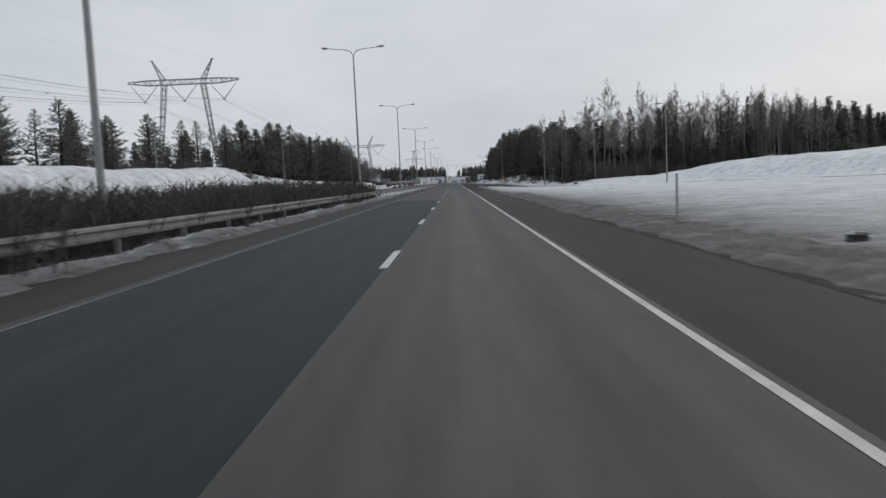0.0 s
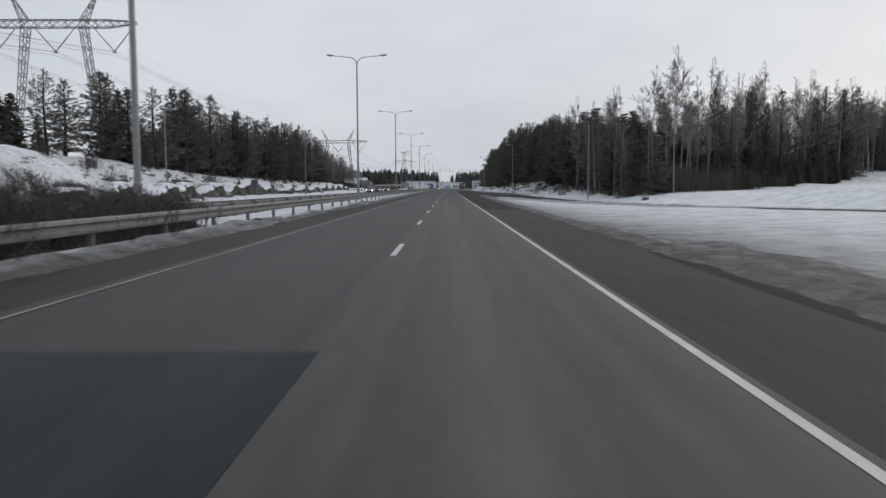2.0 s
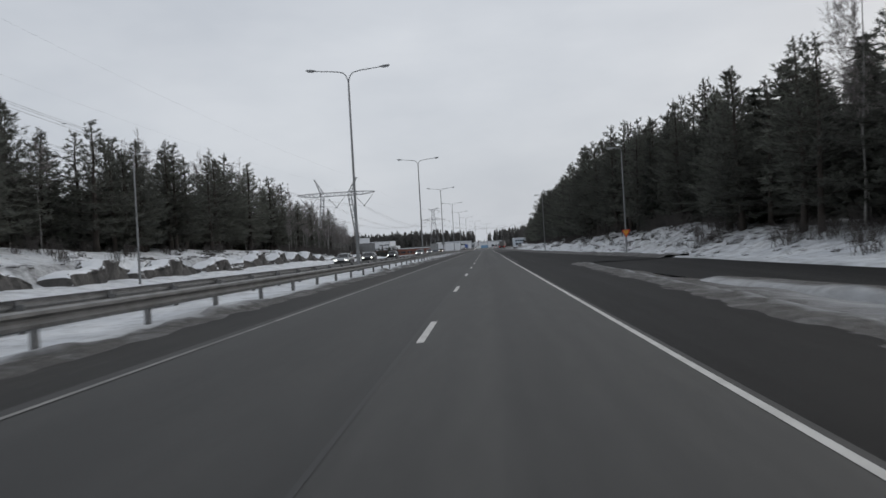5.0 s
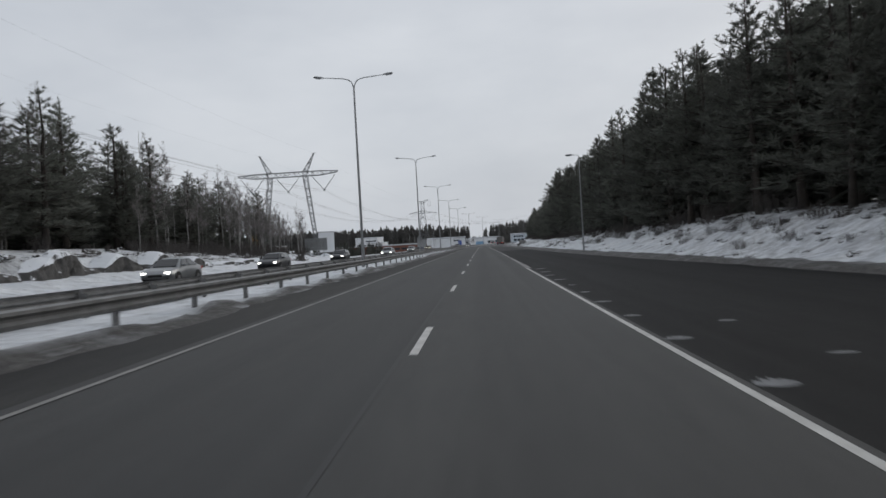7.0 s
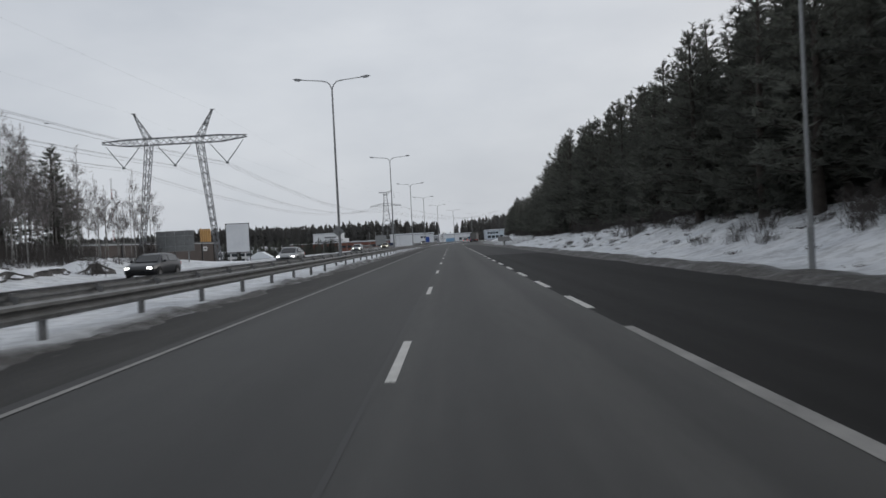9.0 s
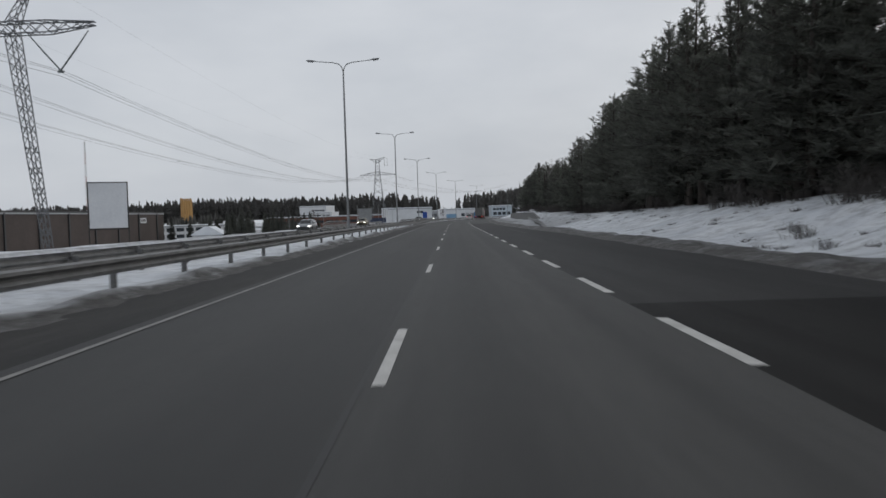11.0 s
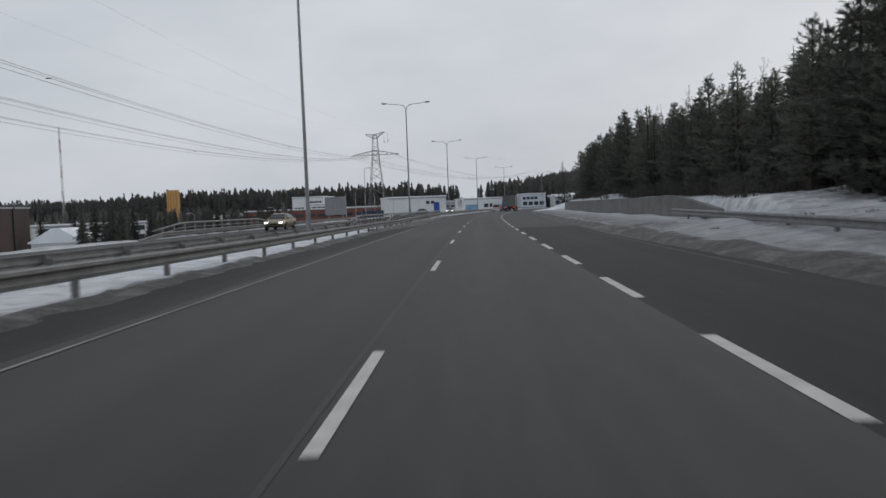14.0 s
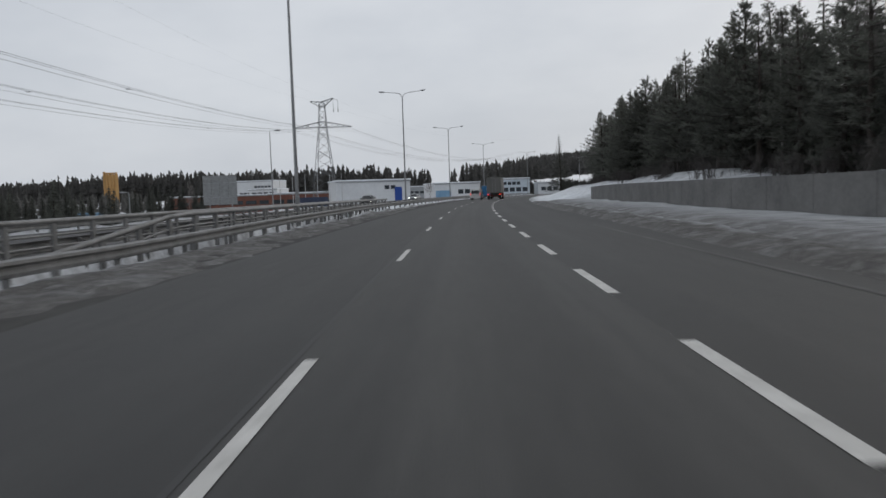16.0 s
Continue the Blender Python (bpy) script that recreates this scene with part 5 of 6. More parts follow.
P4 = [p + Vector((75, 230, 4)) for p in P3[0]], [p + Vector((75, 230, 4)) for p in P3[1]]
P0 = [p + Vector((-14, -185, 1)) for p in P1[0]], [p + Vector((-14, -185, 1)) for p in P1[1]]


def wire(a, b, sag, r, n=26):
    sh = Shape()
    sh.tube([a.lerp(b, i / n) - Vector((0, 0, sag * 4 * (i / n) * (1 - i / n))) for i in range(n + 1)], r, 4, 0, False)
    return sh.mesh("cable", M_WIRE)


for A, B, sag in ((P0, P1, 5.0), (P1, P2, 2.8), (P2, P3, 4.8), (P3, P4, 6.0)):
    span = holder("power_line", Matrix(), "dark triple conductors hanging between the pylons", "power line")
    for a, b in zip(A[0], B[0]):
        for o in (Vector((-0.24, 0, 0.14)), Vector((0.24, 0, 0.14)), Vector((0, 0, -0.3))):
            part("cable", wire(a + o, b + o, sag, 0.015), span)
        for q in (0.25, 0.5, 0.75):
            sp = Shape()
            p = a.lerp(b, q) - Vector((0, 0, sag * 4 * q * (1 - q)))
            sp.box(p, (0.46, 0.05, 0.07))
            part("spacer", sp.mesh("spacer", M_WIRE), span)
    for a, b in zip(A[1], B[1]):
        part("cable", wire(a, b, sag * 0.7, 0.005), span)


# ---- concrete wall on the right ----
wall = holder("retaining_wall", Matrix(), "low stained concrete wall with snow along its foot", "wall", kind="structure")
s = 386.0
while s < 472:
    h0, h1 = (np.interp(q, [386, 394, 460, 474], [0.75, 1.52, 1.62, 1.5]) for q in (s, s + 3.96))
    sh = Shape()
    a, b, c, d = at(s, 13.05), at(s, 13.4), at(s + 3.96, 13.4), at(s + 3.96, 13.05)
    q = 0.03
    vs = [p + Vector((0, 0, -0.3)) for p in (a, b, c, d)]
    vs += [a + Vector((0, 0, h0 - q)), b + Vector((0, 0, h0 - q)), c + Vector((0, 0, h1 - q)), d + Vector((0, 0, h1 - q))]
    ctr = (a + b + c + d) / 4
    vs += [p.lerp(ctr, 0.02) + Vector((0, 0, z)) for p, z in ((a, h0), (b, h0), (c, h1), (d, h1))]
    sh.add(vs, [(3, 2, 1, 0), (0, 1, 5, 4), (1, 2, 6, 5), (2, 3, 7, 6), (3, 0, 4, 7), (4, 5, 9, 8), (5, 6, 10, 9), (6, 7, 11, 10), (7, 4, 8, 11), (8, 9, 10, 11)])
    part("panel", sh.mesh("panel", M_CONCRETE), wall)
    s += 4.0


# ---- bridge railings ----
def bridge_railing(s0, s1, lat, h, z0, slope, down=0.0, label="dirty steel bridge railing with a thick top tube and bars"):
    """Its top tube climbs from z0 over the slope's length, and comes down again where down is given."""
    ob = holder("bridge_railing", Matrix(), label, "railing")
    hs = lambda s: float(np.interp(s, [s0, s0 + slope, s1 - down - 0.01, s1], [z0, h, h, h - 0.09 * down]))  # noqa: E731
    n = int((s1 - s0) / 1.5)
    ss = [s0 + (s1 - s0) * i / n for i in range(n + 1)]
    for drop, r in ((0.0, 0.07), (0.34, 0.03), (0.62, 0.03)):
        sh = Shape()
        run = [s for s in ss if hs(s) - drop > 0.12]
        sh.tube([at(s, lat, hs(s) - drop) for s in run], r, 8)
        part("rail", sh.mesh("rail", M_STEEL_DIRTY, smooth=True), ob)
    for s in np.arange(s0 + 1.5, s1, 2.0):
        sh = Shape()
        k = hs(s)
        sh.box((0, 0, k / 2 - 0.1), (0.10, 0.2, k + 0.1), chamfer=0.015)
        part("post", sh.mesh("post", M_STEEL_DIRTY), ob, m=road_pose(s, lat, 0.0))
    return ob


bridge_railing(409.5, 468, -6.85, 0.95, 0.2, 8.0)
bridge_railing(403.0, 468, -8.75, 0.95, 0.5, 5.0)
bridge_railing(397.5, 425.5, -21.0, 0.98, 0.5, 5.0, 4.0)
guardrail(394, 470, -20.4, "grimy guardrail with a lowered end beside the opposite carriageway", zs=curve_of((394, -0.65), (398, -0.27), (480, -0.2)))


# ---- vehicles ----
def paint(name, c, rough=0.3, metal=0.2):
    d = tuple(v * 0.72 for v in c)
    return plain(name, d, c, rough, metal, 0.8)


def wheel_mesh(r, w):
    sh = Shape()
    sh.loft([[(x, rr * math.cos(a), rr * math.sin(a)) for a in (6.28318 * j / 18 for j in range(18))] for x, rr in ((-w / 2, r * 0.86), (-w / 2 + 0.03, r), (w / 2 - 0.03, r), (w / 2, r * 0.86))])
    return sh.mesh("tyre", M_RUBBER, smooth=False)


def rim_mesh(r, w):
    sh = Shape()
    sh.loft([[(x, rr * math.cos(a), rr * math.sin(a)) for a in (6.28318 * j / 14 for j in range(14))] for x, rr in ((-w / 2 - 0.008, r * 0.35), (-w / 2 - 0.004, r * 0.62), (w / 2 + 0.004, r * 0.62), (w / 2 + 0.008, r * 0.35))])
    return sh.mesh("rim", M_RIM)


def extruded(prof, width, inset, mat, name, round_=0.1):
    """A side profile (y, z) drawn across the width, its flanks rounded in."""
    cy = sum(p[0] for p in prof) / len(prof)
    cz = sum(p[1] for p in prof) / len(prof)
    sh = Shape()
    rings = []
    for x, k in ((-width / 2, inset), (-width / 2 + round_ * 0.4, inset * 0.35), (-width / 2 + round_, 0), (width / 2 - round_, 0), (width / 2 - round_ * 0.4, inset * 0.35), (width / 2, inset)):
        rings.append([(x, y - (y - cy) * k, z - (z - cz) * k) for y, z in prof])
    sh.loft(rings)
    return sh.mesh(name, mat)


def slab(corners, out, mat, name):
    """A thin pane over four corners, raised along out."""
    o = Vector(out)
    a = [Vector(c) for c in corners]
    sh = Shape()
    n = len(a)
    sh.add([p - o for p in a] + [p + o for p in a], [tuple(range(n - 1, -1, -1)), tuple(range(n, 2 * n))] + [(i, (i + 1) % n, n + (i + 1) % n, n + i) for i in range(n)])
    return sh.mesh(name, mat)


def wheels(ob, ys, half, r, w):
    t, rm = wheel_mesh(r, w), rim_mesh(r, w)
    for y in ys:
        for sx in (-1, 1):
            k = part("wheel", t, ob, m=pose(sx * half, y, r))
            part("rim", rm, k)


def small_box(name, c, size, mat, ob, label="", ch=0.02):
    sh = Shape()
    sh.box(c, size, chamfer=ch)
    return part(name, sh.mesh(name, mat), ob, label)


def passenger_car(s, lat, turn, mat, label, estate=False, lights=True):
    ob = holder("car", road_pose(s, lat, 0.0, turn), label, "car", "vehicles on the road")
    W = 1.78
    stations = [(2.25, 0.60, 0.38, 0.54, 0.57, 0.50), (2.17, 0.78, 0.28, 0.66, 0.70, 0.66), (1.95, 0.86, 0.24, 0.74, 0.80, 0.74), (1.1, 0.89, 0.22, 0.86, 0.92, 0.78), (0.98, 0.89, 0.22, 0.89, 0.97, 0.74), (0.38, 0.89, 0.22, 0.92, 1.34, 0.60), (-0.1, 0.89, 0.22, 0.93, 1.44, 0.59)]
    if estate:
        stations += [(-1.0, 0.89, 0.22, 0.94, 1.45, 0.58), (-1.72, 0.88, 0.24, 0.95, 1.38, 0.57), (-2.08, 0.86, 0.28, 0.95, 1.02, 0.64), (-2.25, 0.74, 0.4, 0.80, 0.84, 0.58)]
    else:
        stations += [(-0.95, 0.89, 0.22, 0.94, 1.40, 0.58), (-1.72, 0.88, 0.24, 0.95, 1.01, 0.68), (-2.1, 0.84, 0.28, 0.93, 0.96, 0.68), (-2.25, 0.72, 0.4, 0.78, 0.82, 0.58)]
    sh = Shape()
    rings = []
    for y, w, zb, zl, zr, wr in stations:
        side = [(w * 0.9, zb), (w * 0.99, zb + 0.12), (w, (zb + zl) / 2), (w * 0.95, zl), (w * 0.9 + (wr - w * 0.9) * 0.8, zl + (zr - zl) * 0.8), (wr * 0.92, zr - 0.02), (wr * 0.5, zr)]
        rings.append([(x, y, z) for x, z in side] + [(-x, y, z) for x, z in reversed(side)])
    sh.loft(rings)
    part("body", sh.mesh("body", mat, smooth=True), ob)
    rear = (-2.05, 0.95) if estate else (-1.75, 0.96)
    rr = -1.75 if estate else -0.95
    hw = W / 2 - 0.26
    part("windscreen", slab([(-hw, 1.02, 0.97), (hw, 1.02, 0.97), (hw * 0.88, 0.42, 1.34), (-hw * 0.88, 0.42, 1.34)], (0, 0.012, 0.018), M_GLASS, "windscreen"), ob)
    part("rear_window", slab([(-hw, rear[0] + 0.06, 0.99), (hw, rear[0] + 0.06, 0.99), (hw * 0.88, rr - 0.03, 1.36), (-hw * 0.88, rr - 0.03, 1.36)], (0, -0.014, 0.012), M_GLASS, "rear_window"), ob)
    for sx in (-1, 1):
        lo, hi = sx * 0.845, sx * 0.665
        part("side_window", slab([(lo, 0.80, 0.98), (lo, -0.15, 0.98), (hi, -0.15, 1.34), (hi, 0.36, 1.30)], (0.022 * sx, 0, 0.008), M_GLASS, "side_window"), ob)
        part("side_window", slab([(lo, -0.25, 0.98), (lo, rear[0] + 0.4, 0.98), (hi, rr + 0.15, 1.32), (hi, -0.25, 1.34)], (0.022 * sx, 0, 0.008), M_GLASS, "side_window"), ob)
        # the body has no arches cut: dark discs put in their shaded hollows
        for y in (1.36, -1.34):
            sh = Shape()
            sh.tube([(sx * 0.80, y, 0.33), (sx * 0.905, y, 0.33)], 0.37, 20)
            part("arch_shade_disc", sh.mesh("arch_shade_disc", M_RUBBER), ob)
        small_box("headlight", (sx * 0.62, 2.14, 0.64), (0.27, 0.16, 0.13), M_HEADLIGHT if lights else M_LAMPGLASS, ob, "lit headlight")
        small_box("tail_light", (sx * 0.70, -2.2, 0.80), (0.26, 0.08, 0.16), M_TAIL, ob)
        small_box("mirror", (sx * (W / 2 + 0.06), 0.7, 1.0), (0.16, 0.1, 0.13), mat, ob)
    small_box("grille", (0, 2.23, 0.52), (0.76, 0.06, 0.14), M_RUBBER, ob)
    small_box("bumper_trim", (0, 2.16, 0.34), (1.36, 0.14, 0.1), M_RUBBER, ob)
    wheels(ob, (1.36, -1.34), W / 2 - 0.07, 0.31, 0.2)
    return ob


SILVER, DARKCAR = paint("silver_paint", (0.30, 0.31, 0.32), 0.3, 0.6), paint("graphite_paint", (0.035, 0.037, 0.042))
WHITECAR, GOLD = paint("white_paint", (0.62, 0.63, 0.63), 0.35, 0.0), paint("sand_paint", (0.26, 0.22, 0.15), 0.35, 0.4)
BLUEVAN = paint("bright_blue_paint", (0.012, 0.15, 0.33), 0.4, 0.0)
TARP, CHASSIS = plain("grey_tarpaulin", (0.10, 0.10, 0.095), (0.18, 0.175, 0.165), 0.7, scale=0.6, relief=0.2), plain("chassis_grime", (0.018, 0.017, 0.016), (0.05, 0.047, 0.043), 0.8)


def delivery_van(s, lat, mat, label, L=4.9, W=1.9, H=1.95, blue=False, turn=0):
    ob = holder("van", road_pose(s, lat, 0.0, turn), label, "van", "vehicles on the road")
    r, f = -L / 2, L / 2
    prof = [(f - 0.08, 0.34), (f, 0.6), (f - 0.1, 0.95), (f - 0.75, 1.12), (f - 1.45, H - 0.1), (f - 1.75, H), (r + 0.35, H + 0.01), (r + 0.1, H - 0.07), (r + 0.02, H * 0.6), (r, 0.62), (r + 0.04, 0.36)]
    part("body", extruded(prof, W, 0.055, mat, "body", 0.14), ob)
    hw = W / 2 - 0.24
    z0, z1 = H * 0.56, H * 0.86
    if blue:
        small_box("lettering", (0, r - 0.005, H * 0.74), (1.1, 0.02, 0.14), WHITECAR, ob, "pale band of unreadable lettering", 0.004)
        for sx in (-1, 1):
            small_box("rear_door", (sx * 0.46, r - 0.002, H * 0.5), (0.86, 0.03, H * 0.66), mat, ob)
    else:
        part("rear_window", slab([(-hw, r + 0.02, z0), (hw, r + 0.02, z0), (hw * 0.93, r + 0.09, z1), (-hw * 0.93, r + 0.09, z1)], (0, -0.02, 0.0), M_GLASS, "rear_window"), ob)
        small_box("number_plate", (0.0, r - 0.015, 0.78), (0.5, 0.02, 0.12), WHITECAR, ob, "", 0.004)
        small_box("door_trim", (0, r - 0.012, 0.93), (1.2, 0.02, 0.03), CHASSIS, ob, "", 0.004)
    small_box("bumper", (0, r - 0.01, 0.46), (W * 0.94, 0.12, 0.2), CHASSIS if blue else mat, ob)
    part("windscreen", slab([(-hw, f - 0.8, 1.16), (hw, f - 0.8, 1.16), (hw * 0.92, f - 1.4, H - 0.16), (-hw * 0.92, f - 1.4, H - 0.16)], (0, 0.014, 0.014), M_GLASS, "windscreen"), ob)
    for sx in (-1, 1):
        x = sx * (W / 2 - 0.035)
        part("side_window", slab([(x, f - 0.95, 1.14), (x, f - 1.95, 1.14), (x, f - 1.95, H * 0.86), (x, f - 1.45, H * 0.86)], (0.012 * sx, 0, 0), M_GLASS, "side_window"), ob)
        if not blue:
            part("side_window", slab([(x, f - 2.1, 1.16), (x, r + 0.3, 1.16), (x, r + 0.35, H * 0.86), (x, f - 2.1, H * 0.86)], (0.012 * sx, 0, 0), M_GLASS, "side_window"), ob)
        small_box("tail_light", (sx * (W / 2 - 0.13), r + 0.01, 0.98 if not blue else 0.9), (0.13, 0.07, 0.4), M_BRAKE if not blue else M_TAIL, ob, "lit red tail light")
        small_box("headlight", (sx * 0.66, f - 0.02, 0.74), (0.3, 0.12, 0.2), M_LAMPGLASS, ob)
        small_box("mirror", (sx * (W / 2 + 0.1), f - 1.0, 1.2), (0.2, 0.1, 0.26), CHASSIS, ob)
    wheels(ob, (f - 0.95, r + 0.98), W / 2 - 0.12, 0.33, 0.22)
    return ob


def lorry(s, lat):
    ob = holder("lorry", road_pose(s, lat, 0.0, 0), "grey tarpaulin-sided lorry seen from behind with red tail lights", "lorry", "vehicles on the road")
    sh = Shape()
    sh.box((0, -0.4, 2.42), (2.5, 7.6, 2.6), chamfer=0.06)
    part("cargo_box", sh.mesh("cargo_box", TARP), ob)
    for sx in (-1, 1):
        small_box("rear_door", (sx * 0.61, -4.22, 2.4), (1.18, 0.05, 2.45), TARP, ob, "", 0.015)
        small_box("tail_light", (sx * 1.0, -4.22, 0.88), (0.38, 0.1, 0.18), M_BRAKE, ob, "lit red tail light")
        small_box("mudflap", (sx * 0.95, -3.9, 0.55), (0.5, 0.03, 0.6), M_RUBBER, ob, "", 0.005)
        small_box("door_bar", (sx * 0.25, -4.26, 2.4), (0.035, 0.03, 2.3), M_STEEL, ob, "", 0.005)
    small_box("underrun_bar", (0, -4.2, 0.62), (2.3, 0.12, 0.14), CHASSIS, ob)
    small_box("chassis", (0, 0, 0.95), (1.1, 8.6, 0.28), CHASSIS, ob)
    small_box("cab", (0, 4.5, 1.75), (2.4, 1.9, 2.7), paint("dull_red_paint", (0.22, 0.03, 0.025)), ob, "dull red cab", 0.12)
    wheels(ob, (4.3, -1.9, -3.1), 1.02, 0.48, 0.32)
    return ob


delivery_van(532, -1.85, WHITECAR, "white van with dark rear window and lit red lights")
delivery_van(556, -1.85, BLUEVAN, "tall bright blue delivery van", 5.9, 2.0, 2.6, True)
lorry(531, 1.6)
passenger_car(214.5, -15.9, 180, SILVER, "silver saloon with lit headlights on the opposite carriageway")
passenger_car(236, -16.2, 180, DARKCAR, "dark grey estate with lit headlights", True)
passenger_car(267.5, -16.6, 180, DARKCAR, "black crossover with lit headlights on the opposite carriageway", True)
passenger_car(290, -13.4, 180, SILVER, "silver saloon with lit headlights")
passenger_car(363, -16.6, 180, SILVER, "silver estate with lit headlights", True)
passenger_car(412, -16.2, 180, GOLD, "sand-coloured saloon with lit headlights")
passenger_car(500, -14.5, 180, DARKCAR, "dark car with lit headlights beyond the bridge")
passenger_car(548, -16.0, 180, SILVER, "silver car with lit headlights beyond the bridge")


# ---- signs ----
M_SIGNBACK = plain("grey_sign_back", (0.16, 0.165, 0.165), (0.27, 0.275, 0.275), 0.5, 0.4)
M_RED, M_YELLOW = plain("sign_red", (0.42, 0.03, 0.02), (0.6, 0.06, 0.03), 0.45), plain("sign_yellow", (0.55, 0.22, 0.02), (0.75, 0.36, 0.03), 0.45)
yield_sign = holder("give_way_sign", road_pose(189.87, 12.9, ground_z(190, 12.9) + 1.3), "yellow and red triangular give-way sign on the lamp post", "traffic sign")
for name, k, mat, y in (("border", 0.40, M_RED, 0.0), ("face", 0.26, M_YELLOW, -0.014)):
    sh = Shape()
    tri_ = [(-k, 0.27 * k / 0.47 + 0.43), (k, 0.27 * k / 0.47 + 0.43), (0, 0.43 - 0.54 * k / 0.47)]
    rnd = []
    for i in range(3):
        p, a, b = Vector(tri_[i]), Vector(tri_[i - 1]), Vector(tri_[(i + 1) % 3])
        rnd += [p.lerp(a, 0.1), p.lerp(b, 0.1)]
    sh.loft([[(x, y + d, z) for x, z in rnd] for d in (-0.012, 0.0)])
    part(name, sh.mesh(name, mat), yield_sign)
small_box("bracket", (0, 0.06, 0.5), (0.12, 0.12, 0.4), M_STEEL, yield_sign)
for s, lat, z in ((122.3, LAMP_LAT, 2.5), (124.0, -26.6, 2.5), (279.5, LAMP_LAT, 2.4)):
    ob = holder("traffic_sign", road_pose(s, lat, z), "grey back of a diamond traffic sign on a lamp post", "traffic sign", "backs of signs on lamp posts")
    sh = Shape()
    sh.box((0, 0.14, 0), (0.6, 0.02, 0.6), turn=Matrix.Rotation(radians(45), 3, "Y"), chamfer=0.008)
    part("plate", sh.mesh("plate", M_SIGNBACK), ob)
    small_box("bracket", (0, 0.08, 0), (0.1, 0.14, 0.3), M_STEEL, ob)


def road_board(s, lat, z0, z1, w, label, turn=0):
    g = ground_z(s, lat)
    ob = holder("road_sign", road_pose(s, lat, g, turn), label, "road sign", "backs of direction signs")
    for x in (-w * 0.33, w * 0.33):
        sh = Shape()
        sh.tube([(x, 0.12, -0.4), (x, 0.12, z1 - g)], 0.06, 8)
        part("post", sh.mesh("post", M_STEEL), ob)
    n = 4
    for i in range(n):
        small_box("panel", (-w / 2 + (i + 0.5) * w / n, 0, (z0 + z1) / 2 - g), (w / n - 0.015, 0.04, z1 - z0), M_SIGNBACK, ob, "", 0.01)
    for q in (0.25, 0.75):
        small_box("stiffener", (0, -0.04, z0 + (z1 - z0) * q - g), (w, 0.05, 0.06), M_STEEL, ob, "", 0.01)
    return ob


road_board(297, -26.0, 1.55, 3.55, 3.7, "grey back of a large direction sign on two posts")
road_board(475.5, -25.8, 0.9, 4.0, 3.7, "grey back of a tall direction sign on two posts")

M_POSTER = plain("blank_poster", (0.55, 0.56, 0.58), (0.70, 0.71, 0.72), 0.6, scale=0.4)
bg_ = ground_z(353.5, -35.8)
bb = holder("billboard", road_pose(353.5, -35.8, bg_, 18), "tall white advertising board in a dark steel frame", "billboard")
for x in (-1.95, 1.95):
    small_box("post", (x, 0, (6.0 - bg_) / 2 - 0.3), (0.12, 0.14, 6.6 - bg_), CHASSIS, bb, "", 0.015)
for z in (1.0 - bg_, 5.95 - bg_):
    small_box("rail", (0, 0, z), (3.9, 0.12, 0.12), CHASSIS, bb, "", 0.015)
small_box("poster", (0, 0, 3.5 - bg_), (3.74, 0.05, 4.75), M_POSTER, bb, "blank white poster", 0.008)
stake = Shape()
stake.tube([(0, 0, -0.3), (0, 0, 1.25)], [0.03, 0.025], 8)
thing("snow_stake", stake.mesh("snow_stake", M_STEEL), Matrix.Translation(on_ground(18.0, 6.35, 0)), "thin grey snow stake in the roadside snow", "stake")


# ---- buildings of the industrial area ----
M_WHITEWALL = plain("white_cladding", (0.52, 0.53, 0.54), (0.68, 0.69, 0.70), 0.6, scale=0.15)
M_BROWNWALL = plain("brown_cladding", (0.035, 0.026, 0.023), (0.065, 0.048, 0.042), 0.75, scale=0.2)
M_BRICK = plain("red_brick_wall", (0.11, 0.045, 0.032), (0.20, 0.085, 0.06), 0.85, scale=0.5)
M_GREYWALL = plain("grey_cladding", (0.22, 0.23, 0.24), (0.34, 0.35, 0.36), 0.6, scale=0.2)
M_ROOFSNOW = plain("snowy_roof", (0.66, 0.69, 0.73), (0.84, 0.86, 0.88), 0.7, scale=0.3)
M_BLUE = plain("blue_door", (0.01, 0.045, 0.22), (0.015, 0.07, 0.33), 0.5)
M_SHOPBLUE = plain("pale_blue_front", (0.10, 0.22, 0.36), (0.22, 0.36, 0.48), 0.4, scale=0.8)
M_SKIP = plain("grimy_blue_steel", (0.02, 0.028, 0.055), (0.04, 0.055, 0.10), 0.7, scale=0.6)
M_GLAZED = plain("pale_glazed_cladding", (0.36, 0.42, 0.47), (0.52, 0.57, 0.61), 0.3, scale=0.3)
M_PANE = plain("window_pane", (0.02, 0.024, 0.028), (0.06, 0.07, 0.08), 0.12)
M_SILO = plain("yellow_silo", (0.40, 0.22, 0.075), (0.54, 0.32, 0.12), 0.6, scale=0.2)
M_DARKTRIM = plain("dark_trim", (0.018, 0.018, 0.019), (0.04, 0.04, 0.042), 0.6)


